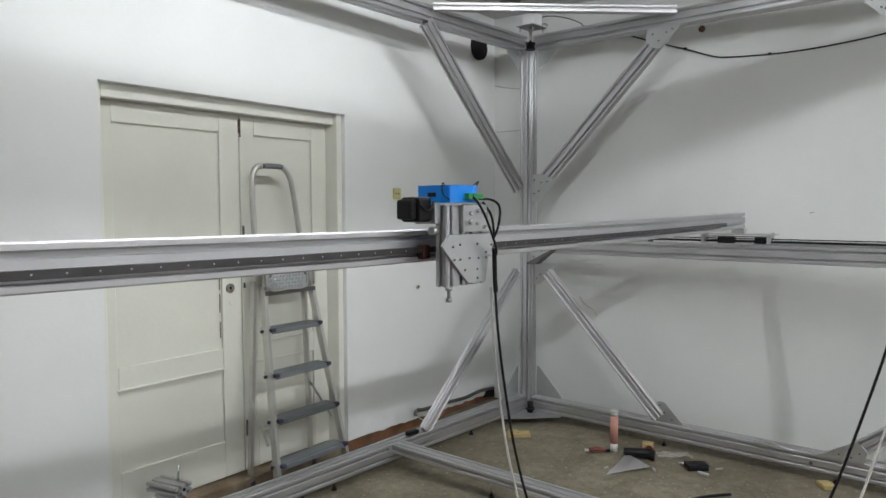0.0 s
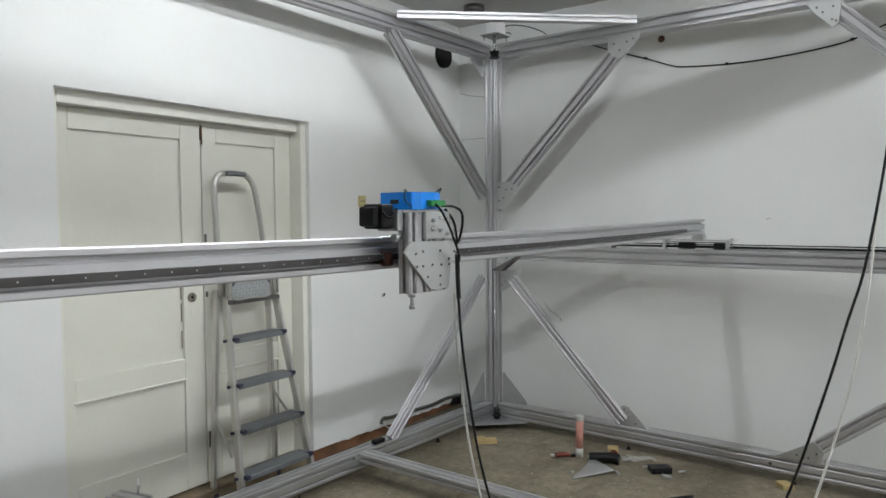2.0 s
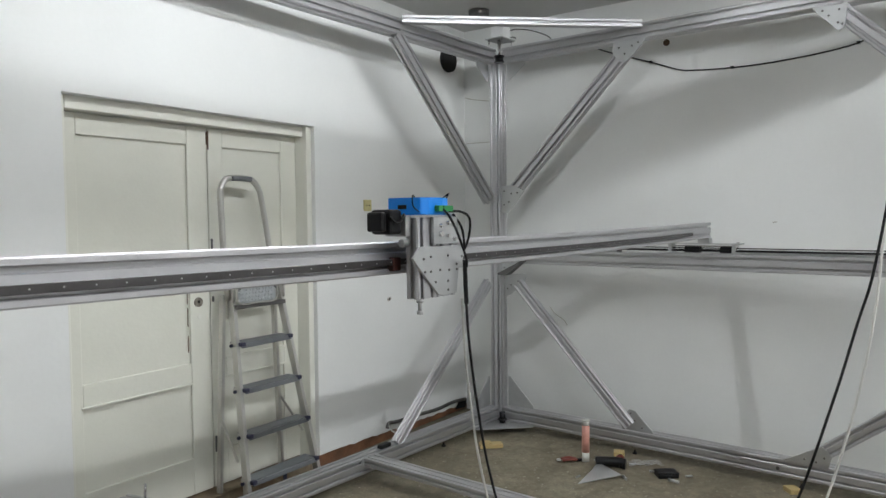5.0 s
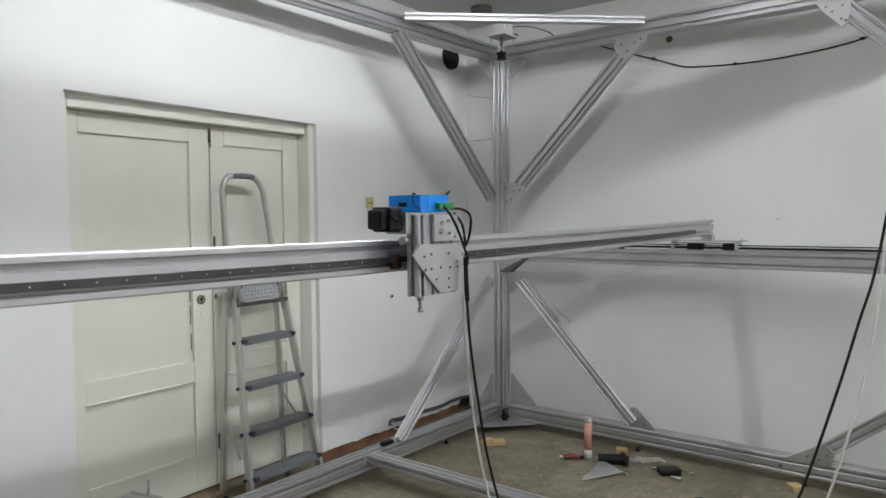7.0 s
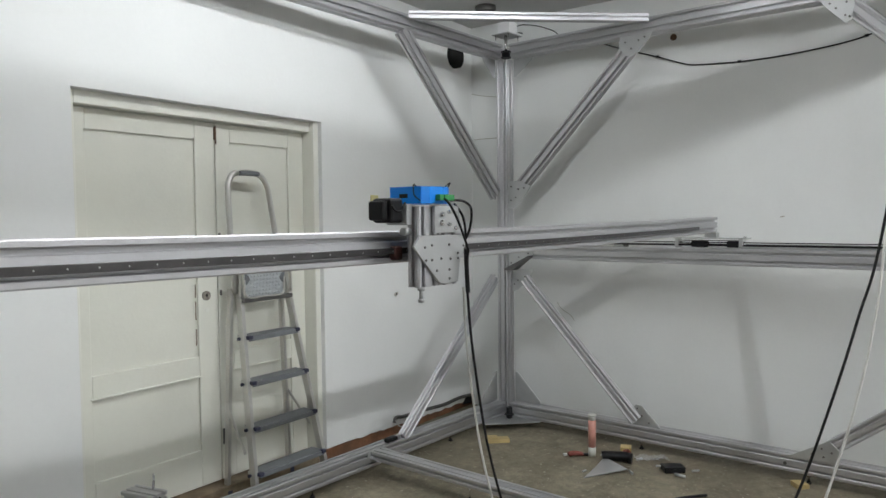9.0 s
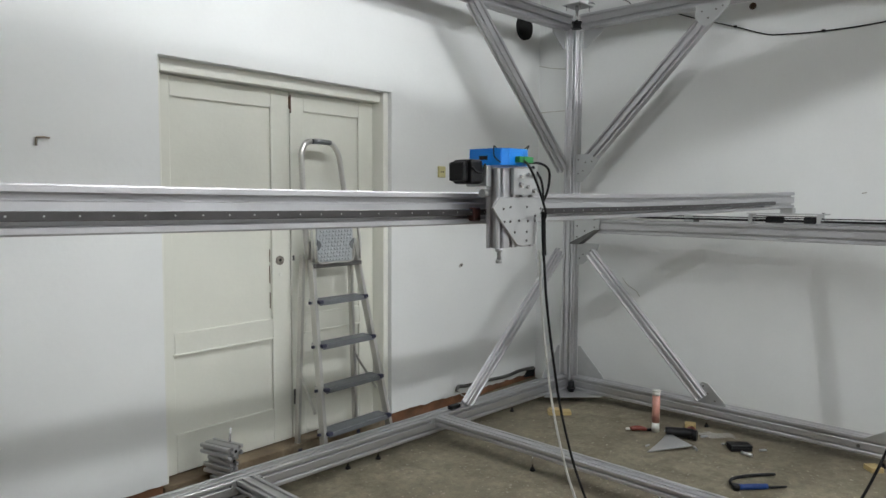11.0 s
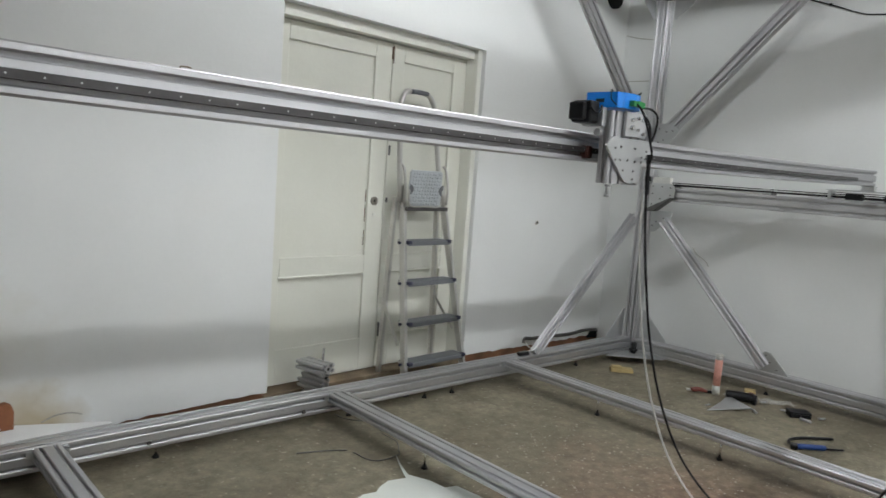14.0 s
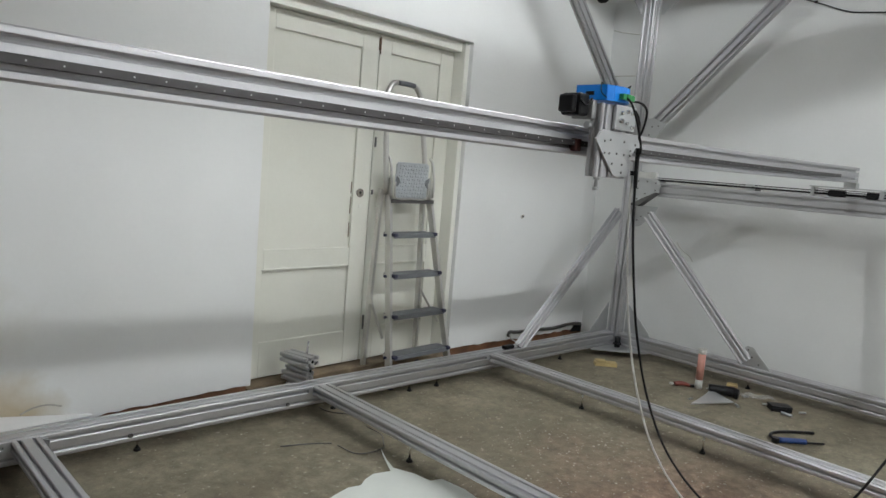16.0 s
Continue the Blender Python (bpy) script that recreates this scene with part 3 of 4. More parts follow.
bp_ = part("beam_profile", sagging([(G0 + BU + a, YB + BU / 2 + b) for a, b in section(2, 1, BU)], BX0, BX1), ALU, beam)
gr = part("guide_rail", sagging([(G0 + a, YB + b) for a, b in ((.027, -.0005), (.027, -.0145), (.028, -.0155), (.044, -.0155), (.045, -.0145), (.045, -.0005))], -LEN, -.30), RAILSTEEL, beam, "dark steel linear guide rail with screws")
for i in range(86):
    x = -LEN + .06 + i * .06
    bolt(gr, (x, YB - .0152, G0 + .036 - sag(x)), (0, -1, 0), .0020, .0008, PLATE)
for x0 in (-.005, -LEN - .107):
    xm = x0 + .055
    sp = part("slide_plate", box(B(), (x0 + .008, YB - .19, M1 + .060), (x0 + .10, YB + .255, M1 + .067), .001), PLATE, beam, "thin aluminium slide plate under the beam")
    part("beam_spacer", box(B(), (x0 + .012, YB - .01, M1 + .0675), (x0 + .066, YB + .06, G0 - .001), .002), PLATE, sp)
    part("under_plate", box(B(), (x0 + .012, YB - .14, M1 + .046), (x0 + .096, YB + .20, M1 + .051), .001), DARKSTEEL, sp)
    for y in (YB - .15, YB + .235):
        bm = B()
        box(bm, (xm - .035, y - .012, M1 + .006), (xm + .035, y + .012, M1 + .0595), .003)
        cyl(bm, (xm - .012, y - .02, M1 + .021), (xm - .012, y + .02, M1 + .021), .014, 14)
        part("bearing_block", bm, PLATE, sp, "pale printed bearing block on the shaft")
    for y in (YB - .115, YB + .10):
        bm = B()
        cyl(bm, (xm - .005, y - .05, M1 + .024), (xm - .005, y + .05, M1 + .024), .019, 16)
        box(bm, (xm - .03, y - .045, M1 + .012), (xm + .02, y + .045, M1 + .0455), .003)
        part("linear_bearing", bm, BLACK, sp, "black linear bearing on the shaft")
    for y in (YB - .17, YB - .16):
        bolt(sp, (xm, y, M1 + .067), (0, 0, 1), .005, .006, STEEL)
idler = thing("belt_idler", "black belt idler between pale brackets on the rail end", "pulley", F)
bm = B()
for z0, z1, r in ((.040, .045, .026), (.045, .068, .022), (.068, .073, .026)):
    cyl(bm, (.0, -.012, M1 + z0), (.0, -.012, M1 + z1), r, 20)
part("idler_wheel", bm, BLACK, idler)
part("idler_plate", box(B(), (-.028, -.045, M1 + .032), (.095, .014, M1 + .038), .001), PLATE, idler)
part("idler_plate", box(B(), (-.028, -.045, M1 + .076), (.095, .014, M1 + .082), .001), PLATE, idler)
part("idler_post", box(B(), (.0, -.20, M1 + .001), (.04, -.055, M1 + .075), .004), CLEARPL, idler, "pale printed belt bracket")
stop = thing("end_stop", "pale clamp stop on the guide shaft", "clamp", F)
part("stop_body", box(B(), (.022, -.925, M1 + .001), (.078, -.865, M1 + .045), .006), PLATE, stop)
part("stop_tail", box(B(), (.035, -.965, M1 + .001), (.065, -.926, M1 + .022), .003), DARKSTEEL, stop)

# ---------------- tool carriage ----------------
# shifted and scaled about the camera point, to fit the camera's view
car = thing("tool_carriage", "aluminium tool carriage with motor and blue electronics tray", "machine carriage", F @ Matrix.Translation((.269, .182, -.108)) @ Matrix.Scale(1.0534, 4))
Y0, YC = -1.725, -1.60
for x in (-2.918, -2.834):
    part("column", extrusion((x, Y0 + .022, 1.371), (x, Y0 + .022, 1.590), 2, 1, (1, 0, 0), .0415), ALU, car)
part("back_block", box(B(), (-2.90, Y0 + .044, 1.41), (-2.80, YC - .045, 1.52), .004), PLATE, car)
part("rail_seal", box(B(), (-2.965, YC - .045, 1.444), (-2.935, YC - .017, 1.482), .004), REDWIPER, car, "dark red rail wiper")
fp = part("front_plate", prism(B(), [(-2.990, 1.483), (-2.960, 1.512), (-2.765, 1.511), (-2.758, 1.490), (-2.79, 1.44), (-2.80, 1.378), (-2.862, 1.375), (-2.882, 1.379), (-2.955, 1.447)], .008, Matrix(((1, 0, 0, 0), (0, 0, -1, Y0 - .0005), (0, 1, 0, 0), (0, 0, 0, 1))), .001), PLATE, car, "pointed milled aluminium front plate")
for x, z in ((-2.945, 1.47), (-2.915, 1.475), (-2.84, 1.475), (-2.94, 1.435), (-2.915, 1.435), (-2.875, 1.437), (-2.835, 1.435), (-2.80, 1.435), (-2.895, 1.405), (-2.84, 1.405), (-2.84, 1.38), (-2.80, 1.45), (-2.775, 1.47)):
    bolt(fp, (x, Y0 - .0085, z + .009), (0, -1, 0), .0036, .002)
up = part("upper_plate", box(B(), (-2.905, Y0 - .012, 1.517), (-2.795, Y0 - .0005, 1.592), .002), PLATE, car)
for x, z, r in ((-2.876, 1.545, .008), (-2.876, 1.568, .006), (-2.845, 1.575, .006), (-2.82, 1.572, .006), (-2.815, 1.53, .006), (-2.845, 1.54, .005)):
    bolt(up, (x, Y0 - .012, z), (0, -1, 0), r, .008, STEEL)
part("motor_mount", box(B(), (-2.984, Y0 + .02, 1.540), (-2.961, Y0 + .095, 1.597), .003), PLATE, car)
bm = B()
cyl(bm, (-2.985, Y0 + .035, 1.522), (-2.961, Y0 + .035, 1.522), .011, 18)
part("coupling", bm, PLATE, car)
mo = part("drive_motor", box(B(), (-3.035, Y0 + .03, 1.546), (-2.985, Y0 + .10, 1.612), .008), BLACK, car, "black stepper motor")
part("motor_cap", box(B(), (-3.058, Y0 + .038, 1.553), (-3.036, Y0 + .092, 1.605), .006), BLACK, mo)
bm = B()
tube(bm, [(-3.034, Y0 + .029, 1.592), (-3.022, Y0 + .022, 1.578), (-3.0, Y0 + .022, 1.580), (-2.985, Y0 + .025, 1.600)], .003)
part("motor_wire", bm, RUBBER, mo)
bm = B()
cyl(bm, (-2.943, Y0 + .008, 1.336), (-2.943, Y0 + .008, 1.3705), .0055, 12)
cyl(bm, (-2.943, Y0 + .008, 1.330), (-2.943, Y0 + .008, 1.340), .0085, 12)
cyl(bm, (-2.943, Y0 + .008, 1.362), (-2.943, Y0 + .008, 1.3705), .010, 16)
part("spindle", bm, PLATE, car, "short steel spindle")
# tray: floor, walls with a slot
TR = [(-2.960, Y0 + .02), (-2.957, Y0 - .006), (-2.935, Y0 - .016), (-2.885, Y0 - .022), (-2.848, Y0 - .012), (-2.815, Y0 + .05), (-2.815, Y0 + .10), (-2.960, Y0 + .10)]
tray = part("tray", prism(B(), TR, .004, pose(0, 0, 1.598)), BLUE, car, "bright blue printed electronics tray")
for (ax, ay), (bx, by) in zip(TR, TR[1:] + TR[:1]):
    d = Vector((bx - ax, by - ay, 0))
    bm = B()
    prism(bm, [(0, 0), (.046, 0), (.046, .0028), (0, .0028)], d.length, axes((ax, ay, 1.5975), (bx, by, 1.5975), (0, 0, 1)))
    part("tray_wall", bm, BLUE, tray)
part("tray_slot", box(B(), (-2.9635, Y0 + .035, 1.613), (-2.9595, Y0 + .065, 1.624)), HOLESHADE, tray)
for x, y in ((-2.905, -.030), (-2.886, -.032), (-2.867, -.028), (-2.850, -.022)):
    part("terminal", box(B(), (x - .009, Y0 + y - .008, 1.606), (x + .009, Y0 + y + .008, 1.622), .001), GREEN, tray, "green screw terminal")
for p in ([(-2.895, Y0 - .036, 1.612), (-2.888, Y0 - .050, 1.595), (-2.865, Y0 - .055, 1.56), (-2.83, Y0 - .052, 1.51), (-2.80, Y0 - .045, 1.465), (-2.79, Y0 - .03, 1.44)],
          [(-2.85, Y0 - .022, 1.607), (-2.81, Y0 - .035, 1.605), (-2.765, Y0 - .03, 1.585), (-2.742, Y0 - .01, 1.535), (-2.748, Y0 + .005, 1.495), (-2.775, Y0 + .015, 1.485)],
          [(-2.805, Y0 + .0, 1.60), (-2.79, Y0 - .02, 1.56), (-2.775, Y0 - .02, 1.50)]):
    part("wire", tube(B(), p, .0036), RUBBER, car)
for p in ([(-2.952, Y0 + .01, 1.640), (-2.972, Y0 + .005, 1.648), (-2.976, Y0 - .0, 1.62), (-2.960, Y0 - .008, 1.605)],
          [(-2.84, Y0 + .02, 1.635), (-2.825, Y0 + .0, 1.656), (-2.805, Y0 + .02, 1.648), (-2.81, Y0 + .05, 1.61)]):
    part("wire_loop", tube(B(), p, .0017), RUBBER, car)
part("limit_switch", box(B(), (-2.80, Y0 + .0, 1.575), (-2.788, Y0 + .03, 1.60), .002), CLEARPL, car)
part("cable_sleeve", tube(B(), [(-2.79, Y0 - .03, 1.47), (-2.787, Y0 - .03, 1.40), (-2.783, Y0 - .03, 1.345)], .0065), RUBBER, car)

# ---------------- hanging lines ----------------
C0 = Vector((-2.752, Y0 - .005, -.023))
DIR = Vector((math.cos(radians(-50)), math.sin(radians(-50)), 0))


def hang(pts, shift=0.0):
    side = Vector((-DIR.y, DIR.x, 0))
    return [C0 + DIR * s + side * shift + Vector((0, 0, z)) for s, z in pts]


# loop placed and scaled from the camera point, to fit the camera's view
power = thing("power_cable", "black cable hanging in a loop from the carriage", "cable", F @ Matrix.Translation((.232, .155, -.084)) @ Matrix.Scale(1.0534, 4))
part("sheath", tube(B(), hang([(0, 1.36), (.01, 1.22), (.03, 1.06), (.06, .88), (.115, .68), (.20, .50), (.33, .355), (.48, .27), (.63, .28), (.77, .40), (.88, .59), (.97, .78), (1.07, 1.07), (1.13, 1.27), (1.18, 1.44), (1.24, 1.8), (1.28, 2.2), (1.30, 2.62)]), .004, 8), RUBBER, power)
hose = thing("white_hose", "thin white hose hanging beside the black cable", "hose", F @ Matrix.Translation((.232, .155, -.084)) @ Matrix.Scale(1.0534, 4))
part("hose_line", tube(B(), hang([(-.01, 1.36), (-.004, 1.22), (.012, 1.06), (.04, .87), (.09, .67), (.17, .48), (.30, .32), (.47, .225), (.66, .225), (.83, .34), (.96, .53), (1.05, .74), (1.14, 1.04), (1.19, 1.3), (1.22, 1.6), (1.28, 2.1), (1.32, 2.62)], .012), .0036, 8), WHITEHOSE, hose)

# ---------------- ladder ----------------
lad = thing("step_ladder", "aluminium step ladder leaning folded against the door", "ladder", pose(0, 0, 0))
LF0, LF1 = Vector((-2.425, -.215, .012)), Vector((-2.338, .0, 1.13))
RF0, RF1 = Vector((-1.902, -.215, .012)), Vector((-1.995, .0, 1.13))


def rail_bar(a, b, w=.042, t=.022):
    bm = B()
    s = [(-w / 2, -t / 2), (w / 2, -t / 2), (w / 2, t / 2), (-w / 2, t / 2)]
    return prism(bm, s, (Vector(b) - Vector(a)).length, axes(a, b, (0, 1, 0)), .003)


def at(a, b, z):
    return a + (b - a) * ((z - a.z) / (b.z - a.z))


for a, b in ((LF0, LF1), (RF0, RF1)):
    part("front_leg", rail_bar(a, b + (b - a) * .09), LADDERALU, lad)
for a, b in (((-2.405, .055, .012), (-2.370, .035, 1.16)), ((-1.955, .055, .012), (-2.015, .035, 1.16))):
    part("rear_leg", rail_bar(a, b, .03, .02), LADDERALU, lad)
for p, q in ((LF0, (-2.405, .055, 0)), (RF0, (-1.955, .055, 0))):
    for c in (Vector(p), Vector(q)):
        part("leg_shoe", box(B(), (c.x - .018, c.y - .028, 0), (c.x + .018, c.y + .028, .05), .005), STEPCAP, lad)
# hoop: one bent tube
part("hoop", tube(B(), [(-2.352, .012, 1.13), (-2.368, .022, 1.40), (-2.374, .030, 1.66), (-2.368, .034, 1.735), (-2.335, .038, 1.785), (-2.28, .040, 1.797), (-2.20, .040, 1.797), (-2.145, .038, 1.785), (-2.105, .034, 1.735), (-2.09, .030, 1.67), (-2.05, .022, 1.42), (-2.005, .012, 1.13)], .0165, 12, 5), LADDERALU, lad)
grip = part("hand_grip", tube(B(), [(-2.30, .024, 1.793), (-2.24, .023, 1.794), (-2.17, .024, 1.793)], .014, 10), STEPGREY, lad, "grey moulded hand grip")
for z in (.900, .660, .423, .190):
    a, b = at(LF0, LF1, z), at(RF0, RF1, z)
    y0, y1 = a.y - .035, a.y + .065
    st = part("step", box(B(), (a.x + .012, y0, z - .022), (b.x - .012, y1, z - .003), .003), LADDERALU, lad, "ribbed aluminium step")
    part("tread", box(B(), (a.x + .014, y0 + .004, z - .0028), (b.x - .014, y1 - .004, z + .002), .001), STEPGREY, st)
    part("step_nose", box(B(), (a.x + .012, y0 - .005, z - .026), (b.x - .012, y0 + .0005, z - .001), .002), STEPGREY, st)
    for x, s in ((a.x, -1), (b.x, 1)):
        part("end_cap", box(B(), (x + (.004 if s < 0 else -.034), y0 - .012, z - .016), (x + (.034 if s < 0 else -.004), y0 + .018, z + .005), .004), STEPCAP, st)
        part("end_cap", cyl(B(), (x + s * .012, a.y + .01, z - .012), (x + s * .026, a.y + .01, z - .012), .009, 10), STEPCAP, st)
# folded platform: tilted checker plate
PM = Matrix.Translation((-2.205, -.055, 1.112)) @ Matrix.Rotation(radians(8), 4, "X") @ FACE
pl = part("platform", prism(B(), [(-.118, .0), (.122, .0), (.130, .010), (.122, .10), (.108, .205), (.095, .218), (-.148, .218), (-.160, .205), (-.152, .10), (-.128, .010)], .010, PM, .003), CHECKER, lad, "folded aluminium checker-plate platform")
bm = B()
for i in range(11):
    for j in range(10):
        u, v = -.128 + i * .0225, .016 + j * .0205
        a = .009 if (i + j) % 2 else -.009
        p, q = PM @ Vector((u - .007, v - a * .7, -.001)), PM @ Vector((u + .007, v + a * .7, -.001))
        cyl(bm, p, q, .0034, 5)
part("tread_pattern", bm, CHECKER, pl)
# dark half-moon patches laid on both sides of the plate
for u, w in ((-.150, .034), (.126, -.034)):
    part("side_half_moon", prism(B(), [(u, .065), (u + w * .6, .078), (u + w, .10), (u + w * .6, .122), (u, .135)][::1 if w > 0 else -1], .004, PM @ Matrix.Translation((0, 0, -.0045))), STEPGREY, pl, "dark half-moon at the side of the platform")
part("rim", tube(B(), [PM @ Vector(p) for p in ((-.152, .10, -.002), (-.128, .004, -.003), (.0, -.002, -.003), (.126, .004, -.003), (.124, .10, -.002))], .005, 8, 5), LADDERALU, pl)
part("platform_bar", box(B(), (-2.345, -.05, 1.082), (-1.995, -.01, 1.106), .003), DARKSTEEL, lad)
for x in (-2.352, -1.992):
    part("hinge", tube(B(), [(x, -.03, 1.12), (x - .004, -.035, 1.22), (x - .002, -.01, 1.33), (x, .02, 1.36)], .008, 8, 4), LADDERALU, lad)
for a, b in (((-2.41, .04, .53), (-2.415, -.12, .28)), ((-1.975, .04, .53), (-1.935, -.11, .33))):
    part("spreader", rail_bar(a, b, .02, .004), LADDERALU, lad)

# ---------------- wall fittings ----------------
sw = thing("wall_socket", "small yellowed wall socket", "socket", pose(-1.213, 0, 1.656))
part("socket_plate", box(B(), (-.038, -.012, -.038), (.038, 0, .038), .006), PALEYELLOW, sw)
for x in (-.012, .012):
    part("socket_hole", cyl(B(), (x, -.0118, 0), (x, -.0126, 0), .006, 8), HOLESHADE, sw)
for x, z in ((-.988, 1.003), (-.977, 1.603)):
    pl_ = thing("wall_plug", "old dark wall plug in crumbled plaster", "wall plug", pose(x, 0, z))
    part("plug_hole", cyl(B(), (0, .001, 0), (.002, -.006, 0), .007, 10), HOLESHADE, pl_)
    part("patch", prism(B(), [(-.024, -.004), (-.012, -.017), (.008, -.012), (.022, .002), (.012, .014), (-.008, .012)], .003, Matrix.Translation((0, -.002, 0)) @ FACE), STAIN, pl_)
vent = thing("vent_pipe", "solid black disc painted as the shaded inside of a round wall vent", "vent", pose(-.245, 0, 2.794))
bm = B()
# solid cylinder; the dark inside of the vent is only its colour
cyl(bm, (0, .001, 0), (0, -.03, 0), .094, 32)
part("pipe", bm, HOLESHADE, vent)
hk = thing("wall_hook", "small rusty hook on the wall", "hook", pose(-3.745, 0, 1.712))
part("hook_arm", tube(B(), [(-.004, -.006, -.028), (-.004, -.008, .0), (.0, -.008, .006), (.025, -.008, .008), (.048, -.010, .005)], .0035, 8, 4), HOOKRUST, hk)
wh = thing("wall_hole", "dark plugged hole in the white wall", "wall plug", pose(0, -1.63, 2.735))
part("plug_hole", cyl(B(), (.001, 0, 0), (-.006, 0, 0), .022, 14), RUST, wh)
wc = thing("wall_cable", "black cable pinned in a sag along the wall", "cable", pose(0, 0, 0))
part("cable_line", tube(B(), [(-.008, -1.075, 2.79), (-.008, -1.265, 2.711), (-.008, -1.525, 2.617), (-.008, -1.70, 2.548), (-.008, -1.80, 2.528), (-.008, -2.053, 2.513), (-.008, -2.348, 2.518), (-.008, -2.707, 2.557), (-.008, -2.95, 2.64), (-.008, -3.2, 2.70)], .0045, 8), RUBBER, wc)
for y, z in ((-1.525, 2.617), (-2.053, 2.513), (-2.75, 2.567)):
    part("cable_clip", box(B(), (-.018, y - .010, z - .006), (0, y + .010, z + .010), .003), BLACK, wc)
cd = thing("conduit", "dusty grey conduit along the wall base", "conduit", pose(0, 0, 0))
part("pipe", tube(B(), [(-1.05, -.018, .10), (-1.03, -.02, .135), (-.95, -.022, .125), (-.70, -.022, .115), (-.45, -.022, .10), (-.25, -.022, .108), (-.06, -.022, .095)], .013, 10), DARKSTEEL, cd)
part("loose_wire", tube(B(), [(-1.05, -.03, .12), (-1.03, -.05, .08), (-.97, -.09, .05), (-.93, -.11, .012)], .004, 6), WHITEHOSE, cd)
ho = thing("base_hole", "black patch painted as the shade in a broken hole of the wall base", "hole", pose(-.07, 0, .062))
# flat patch in front of the wall, its black standing for the hole's shade
part("hole_patch", prism(B(), [(-.10, -.03), (.05, -.045), (.068, .02), (.02, .038), (-.05, .03)], .004, Matrix.Translation((0, -.003, 0)) @ FACE), HOLESHADE, ho)

for p in ([(-4.30, -.001, .165), (-4.25, -.001, .185), (-4.19, -.001, .188), (-4.14, -.001, .172)],
          [(-.001, -.76, .89), (-.001, -.80, .84), (-.001, -.87, .80), (-.001, -.90, .76)], [(-.001, -2.30, 1.52), (-.001, -2.325, 1.525)],
          [(-.001, -.005, 2.535), (-.001, -.10, 2.51), (-.001, -.25, 2.485)], [(-.001, -.02, 2.165), (-.001, -.12, 2.166), (-.001, -.25, 2.165)]):
    mk = thing("wall_scratch", "faint grey scratch in the wall paint", "wall mark", pose(0, 0, 0), "wall scratches")
    part("scratch_line", tube(B(), p, .0032, 6, 5), STAIN, mk)

# ---------------- loose things ----------------
def at_floor(x, y, turn=0):
    return pose(x, y, 0, 0, 0, turn)


# offcuts of profile stacked by the door
st_pile = F @ Vector((-2.70, .24, 0))
for k, (dx, dy, z, turn) in enumerate(((.01, .0, 0, -86), (.02, .005, .052, -92), (-.002, 0, .104, -80), (.018, .01, .156, -88), (.004, -.003, .208, -78))):
    o = thing("profile_offcut", "short offcut of slotted aluminium profile, stacked", "profile", Matrix.Translation((st_pile.x + dx, st_pile.y + dy, z)) @ Matrix.Rotation(radians(turn), 4, "Z"), "offcuts by the door")
    part("offcut_bar", extrusion((-.095, 0, .026), (.095, 0, .026), 1, 2 if k in (0, 4) else 1, (0, 0, 1)), ALU, o)
    part("core_bore", cyl(B(), (.0945, 0, .026), (.0958, 0, .026), .009, 12), HOLESHADE, o)
rod = thing("threaded_rod", "upright bit of threaded rod on the offcuts", "rod", Matrix.Translation((st_pile.x + .04, st_pile.y - .02, .2605)))
part("rod_body", cyl(B(), (0, 0, 0), (.004, 0, .07), .006, 8), STEEL, rod)

tb = thing("sealant_cartridge", "upright sealant cartridge with pink label", "cartridge", at_floor(-.640, -1.322))
bm = B()
cyl(bm, (0, 0, 0), (0, 0, .06), .024, 20)
part("cartridge_base", bm, CLEARPL, tb)
part("label_sleeve", cyl(B(), (0, 0, .06), (0, 0, .235), .0245, 20), PINK, tb)
bm = B()
cyl(bm, (0, 0, .235), (0, 0, .262), .024, 20)
cyl(bm, (0, 0, .262), (0, 0, .268), .028, 20)
part("cartridge_cap", bm, CLEARPL, tb)
bx_ = thing("black_case", "small black plastic case lying shut", "case", at_floor(-.625, -1.835, -52))
part("case_body", box(B(), (-.062, -.042, 0), (.062, .042, .024), .005), BLACK, bx_)
part("case_lid", box(B(), (-.064, -.044, .0245), (.064, .044, .036), .005), BLACK, bx_)
trw = thing("metal_corner_plate", "loose triangular aluminium plate on the floor", "plate", at_floor(-.86, -1.52))
part("plate_body", prism(B(), [(-.175, .075), (.06, -.10), (.15, .06), (.13, .09), (.03, .08)], .006, Matrix.Translation((0, 0, .001)) @ Matrix.Rotation(radians(-4), 4, "Y") @ pose(0, 0, .012), .001), PLATE, trw)
gun = thing("caulking_grip", "dark tool with rounded body lying on the floor", "tool", at_floor(-.655, -1.515, -62))
bm = B()
tube(bm, [(-.11, 0, .035), (-.08, .0, .038), (.03, .0, .036), (.06, -.012, .03)], .031, 14, 4)
part("tool_body", bm, BLACK, gun)
part("tool_rim", cyl(B(), (.055, -.011, .03), (.072, -.016, .029), .033, 16), BLACK, gun)
for (x, y, turn) in ((-.705, -1.245, -50), (-.50, -1.50, 20)):
    rc = thing("red_clamp", "small red spring clamp on the floor", "clamp", at_floor(x, y, turn), "red clamps")
    bm = B()
    tube(bm, [(-.055, .012, .016), (-.01, .018, .022), (.04, .006, .014)], .010, 8, 4)
    tube(bm, [(-.055, -.014, .016), (-.01, -.016, .022), (.04, -.004, .014)], .010, 8, 4)
    part("clamp_grip", bm, RED, rc)
    part("clamp_jaw", box(B(), (.035, -.012, .004), (.075, .012, .02), .004), BLACK, rc)
    part("clamp_tip", box(B(), (-.085, .0, .006), (-.06, .02, .02), .004), CLEARPL, rc)
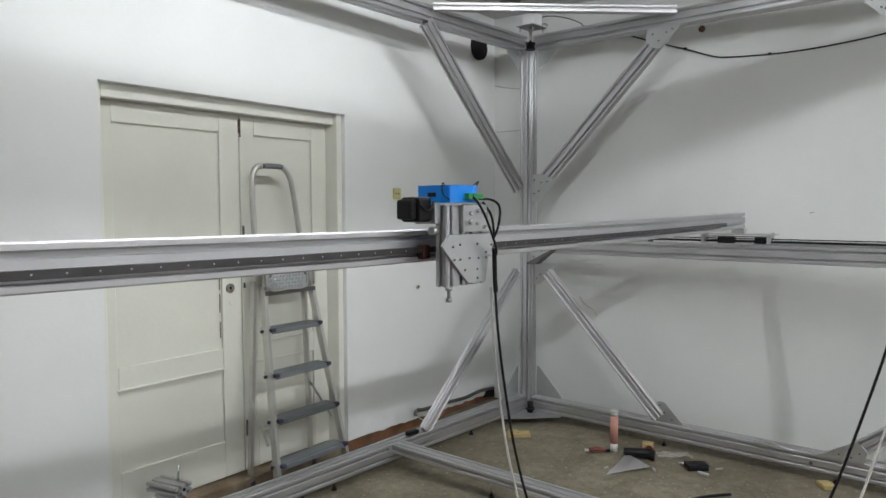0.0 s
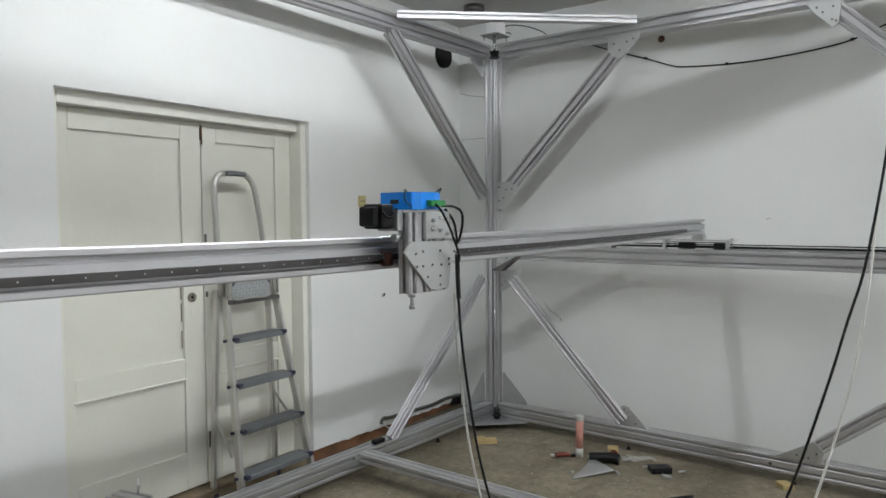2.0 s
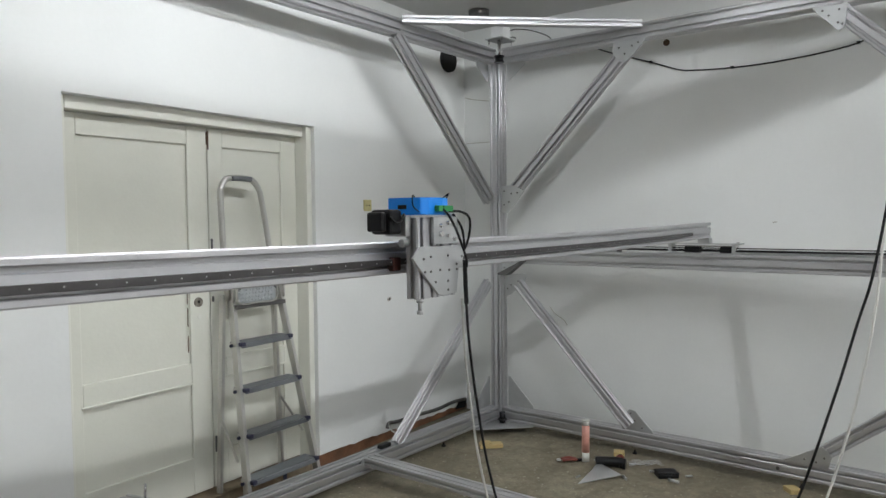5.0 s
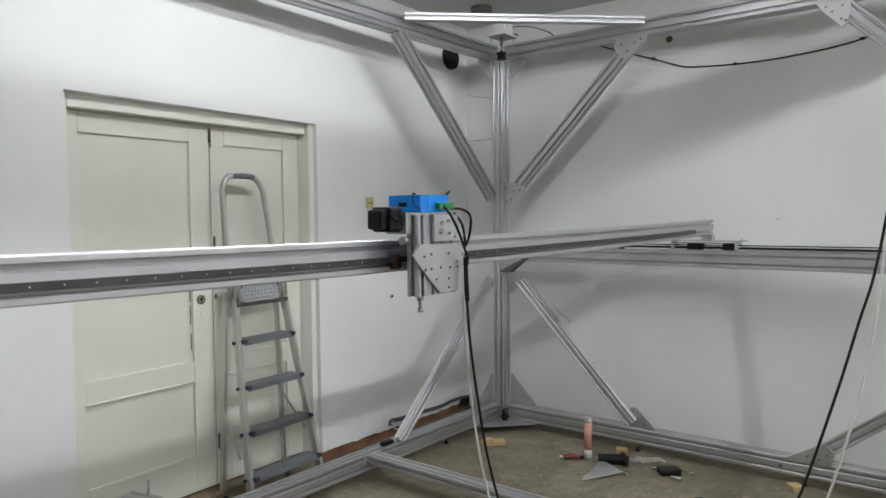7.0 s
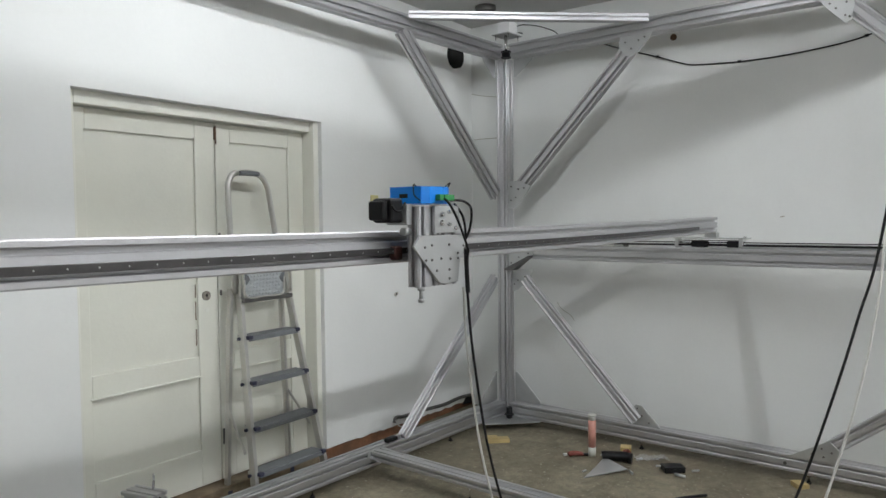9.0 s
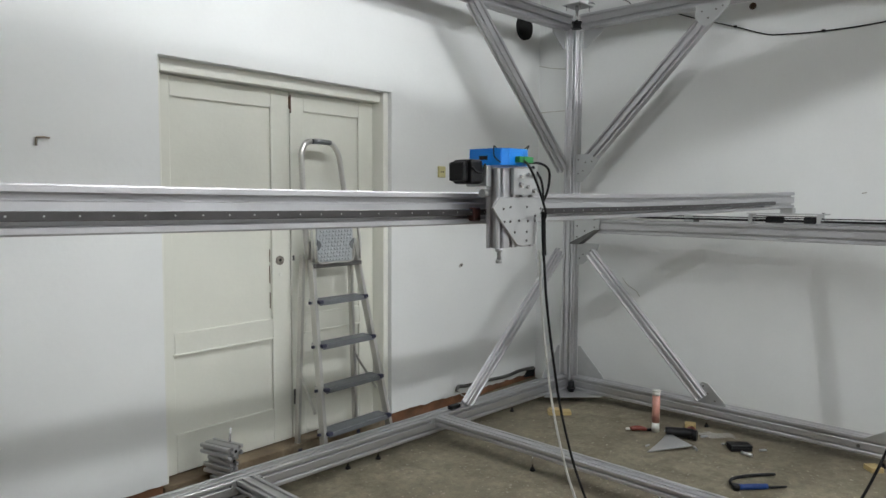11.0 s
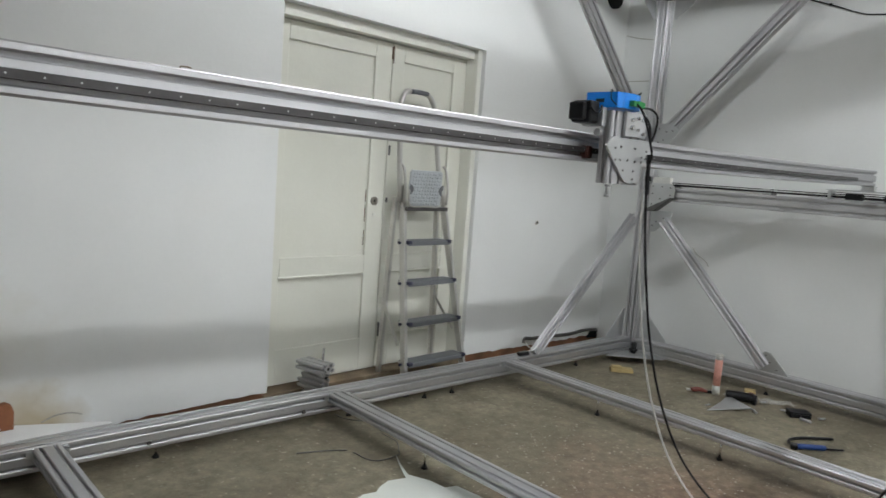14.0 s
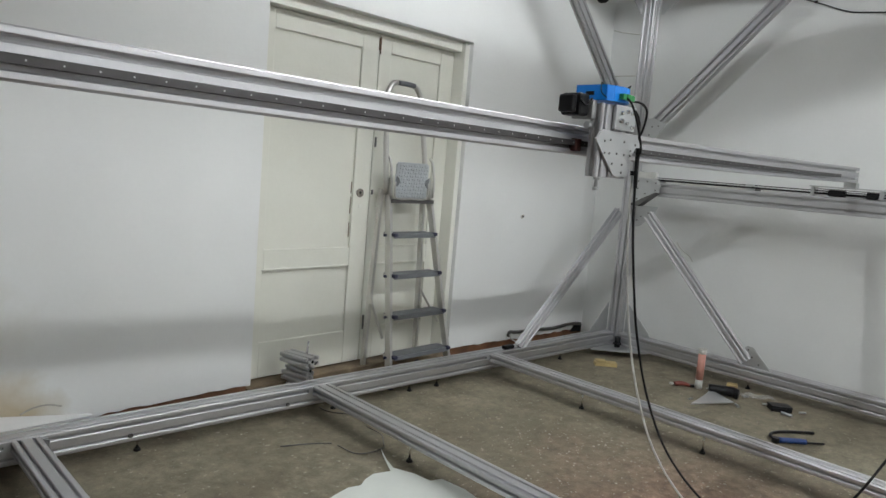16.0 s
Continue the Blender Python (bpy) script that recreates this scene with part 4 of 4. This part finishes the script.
for x, y, turn, s in ((-.735, -.672, -48, 1.0), (-.475, -2.50, 40, .5), (-.415, -1.46, 20, .45)):
    wb = thing("wood_block", "pale offcut of wood lying on the floor", "wood block", at_floor(x, y, turn), "wood offcuts")
    part("block_body", box(B(), (-.078 * s, -.034, 0), (.078 * s, .034, .028), .003), WOOD, wb)
    if s == 1.0:
        part("block_body", box(B(), (-.07, -.03, .0285), (.0, .03, .04), .003), WOOD, wb)
pb = thing("plastic_bag", "crumpled clear plastic wrapper on the floor", "wrapper", at_floor(-.50, -1.66, -50))
bm = B()
rng = random.Random(4)
grid = [[bm.verts.new((-.10 + i * .025, -.05 + j * .02, .004 + rng.uniform(0, .022))) for j in range(6)] for i in range(9)]
for i in range(8):
    for j in range(5):
        bm.faces.new((grid[i][j], grid[i + 1][j], grid[i + 1][j + 1], grid[i][j + 1]))
glass = bpy.data.materials.new("clear_film")
glass.use_nodes = True
gb = glass.node_tree.nodes["Principled BSDF"]
gb.inputs["Alpha"].default_value, gb.inputs["Roughness"].default_value = .28, .25
part("film", bm, glass, pb)
pr = thing("pliers", "blue-handled black pliers lying open", "pliers", at_floor(-1.135, -2.065, -38))
part("jaw", tube(B(), [(-.115, -.02, .015), (-.105, .04, .016), (-.06, .08, .016), (.025, .10, .015), (.13, .10, .014), (.20, .098, .012)], .0085, 8, 4), BLACK, pr)
part("jaw", tube(B(), [(.03, -.048, .015), (.09, -.055, .013), (.15, -.058, .012)], .0055, 8, 4), BLACK, pr)
part("pivot", cyl(B(), (-.112, -.02, .0), (-.112, -.02, .028), .02, 18), BLACK, pr)
part("handle", tube(B(), [(-.10, -.03, .018), (-.03, -.042, .02), (.045, -.05, .018)], .0145, 10, 4), BLUEGRIP, pr, "blue plastic grip")

# torn sheet on the floor
sheet = thing("torn_sheet", "torn white sheet lying on the floor", "sheet", at_floor(0, 0))
pts = [(-3.04, -.841), (-3.10, -.95), (-3.135, -1.03), (-3.10, -1.13), (-3.094, -1.218), (-3.042, -1.235), (-3.033, -1.357), (-3.055, -1.47), (-3.10, -1.7), (-3.5, -1.95), (-3.95, -1.75), (-4.0, -1.3), (-3.75, -1.13), (-3.57, -1.10), (-3.50, -1.08), (-3.41, -1.06), (-3.355, -1.075), (-3.308, -1.045), (-3.244, -1.025), (-3.165, -1.05), (-3.15, -1.02), (-3.08, -.90)]
part("sheet_body", prism(B(), pts[::-1], .003, pose(0, 0, .002)), PAPER, sheet)
# white board on the rail near the wall
bd = thing("foam_board", "white foam board lying between rail and wall", "board", pose(0, 0, 0))
bm = B()
front = [F @ Vector(p) for p in ((-3.74, .235, .105), (-4.15, .106, .150), (-5.1, .106, .170))]
rear = [Vector((x, -.006, z)) for x, z in ((-4.02, .107), (-4.42, .172), (-5.35, .255))]
loop = front + rear[::-1]
low = [bm.verts.new(v) for v in loop]
top = [bm.verts.new(v + Vector((0, -.002, .009))) for v in loop]
for a, b, c, d in ((0, 1, 4, 5), (1, 2, 3, 4)):
    bm.faces.new([top[k] for k in (a, b, c, d)])
    bm.faces.new([low[k] for k in (d, c, b, a)])
for k in range(6):
    bm.faces.new((low[k], low[(k + 1) % 6], top[(k + 1) % 6], top[k]))
part("board_body", bm, FOAM, bd)
br = thing("clay_brick", "round-topped piece of clay brick on the board by the wall", "brick", pose(-4.45, -.055, .178))
part("brick_body", prism(B(), [(-.036, 0), (.036, 0), (.037, .075), (.028, .10), (.008, .112), (-.015, .108), (-.034, .088)], .035, FACE, .004), CLAY, br)
rng = random.Random(9)
for i in range(11):
    s_ = rng.uniform(.025, .05)
    rb = thing("plaster_lump", "broken white plaster lump on the board", "rubble", pose(-4.52 - rng.uniform(0, .22), -.065 + rng.uniform(-.02, .02), .185), "plaster rubble")
    bm = B()
    bmesh.ops.create_icosphere(bm, subdivisions=2, radius=s_)
    for v in bm.verts:
        k = .75 + .5 * noise.noise(v.co * 40 + Vector((i, 0, 0)))
        v.co = Vector((v.co.x * 1.3 * k, v.co.y * k, max(-.25 * s_, v.co.z * .8 * k) + .25 * s_))
    part("lump_body", bm, FOAM, rb)
for dx, z in ((0, 0), (.056, 0), (.02, .052)):
    o = thing("profile_bar", "short length of slotted aluminium profile on the board", "profile", pose(-4.72 + dx, -.14, Z1 + .022 + z, 0, -6, -72), "bars on the board")
    part("bar_body", extrusion((-.12, 0, .026), (.13, 0, .026), 1, 1, (0, 0, 1)), ALU, o)

# loose wires and crumbs on the floor
for p in ([(-3.40, -.56, .004), (-3.27, -.614, .004), (-3.19, -.665, .005)], [(-3.18, -.70, .004), (-3.175, -.82, .006), (-3.10, -.85, .004), (-3.02, -.842, .004)],
          [(-2.95, -.25, .004), (-2.95, -.32, .004), (-2.90, -.40, .005), (-2.83, -.44, .004)], [(-2.88, -.53, .004), (-2.92, -.61, .005), (-2.94, -.73, .012), (-3.01, -.83, .006)]):
    lw = thing("loose_wire", "thin dark wire scrap on the floor", "wire", pose(0, 0, 0), "wire scraps")
    part("wire_line", tube(B(), p, .0028, 6), DARKSTEEL, lw)
rng = random.Random(12)
bm = B()
for i in range(1300):
    x, y = (rng.gauss(-2.2, .6), rng.gauss(-1.55, .45)) if i % 4 else (rng.uniform(-4.6, -.6), rng.uniform(-2.6, -.5))
    s = rng.choice((.0015, .0015, .002, .002, .003, .004, .006)) * rng.uniform(.7, 1.4)
    vs = [bm.verts.new((x + s * math.cos(a) * rng.uniform(.6, 1.3), y + s * math.sin(a) * rng.uniform(.6, 1.3), .0)) for a in (0, 1.3, 2.5, 3.8, 5.1)]
    t = bm.verts.new((x, y, s * rng.uniform(.4, .9)))
    for i2 in range(5):
        bm.faces.new((vs[i2], vs[(i2 + 1) % 5], t))
solid("floor_crumbs", bm, RUBBLE, "scattered plaster crumbs on the floor", "rubble", kind="stuff")
for x, y, s in ((-.55, -1.60, .014), (-.60, -1.745, .013), (-.80, -1.64, .016), (-.56, -1.95, .013), (-.70, -1.90, .02), (-.93, -1.40, .011), (-.60, -1.38, .01)):
    cb = thing("screw_bit", "small metal fitting on the floor", "fitting", at_floor(x, y, x * 400), "loose fittings")
    part("fitting_body", cyl(B(), (-s * 1.6, 0, s * .5), (s * 1.6, 0, s * .5), s * .5, 8), PLATE, cb)

# ---------------- ceiling lamps ----------------
for k, (((x, y, z), ln), lit) in enumerate(zip(TUBES, TUBEGLOW)):
    la = thing("tube_light", "long white fluorescent tube light under the ceiling with added light-blocking skirts", "lamp", pose(x, y, z, 0, 0, 0 if k else -3.3), "ceiling tubes")
    part("housing", box(B(), (-ln / 2 - .05, -.03, .05), (ln / 2 + .05, .03, HIGH - z), .006), FOAM, la)
    for s_ in (-1, 1):
        part("tube_holder", box(B(), (s_ * ln / 2 - .012, -.016, -.016), (s_ * ln / 2 + .012, .016, .051), .003), FOAM, la)
        # unseen skirts, added to keep the tube's light off the upper walls
        part("cutoff_skirt", prism(B(), [(s_ * .031, .052), (s_ * .033, .055), (s_ * .085, .008), (s_ * .083, .006)][::s_], ln + .1, Matrix(((0, 0, 1, -ln / 2 - .05), (1, 0, 0, 0), (0, 1, 0, 0), (0, 0, 0, 1)))), FOAM, la)
    part("tube", cyl(B(), (-ln / 2 + .013, 0, 0), (ln / 2 - .013, 0, 0), .014, 12), lit, la, "glowing fluorescent tube")
cl = thing("ceiling_fitting", "dark round fitting on the ceiling", "fitting", pose(-.43, -.41, HIGH))
part("fitting_body", cyl(B(), (0, 0, 0), (0, 0, -.05), .075, 20), DARKSTEEL, cl)
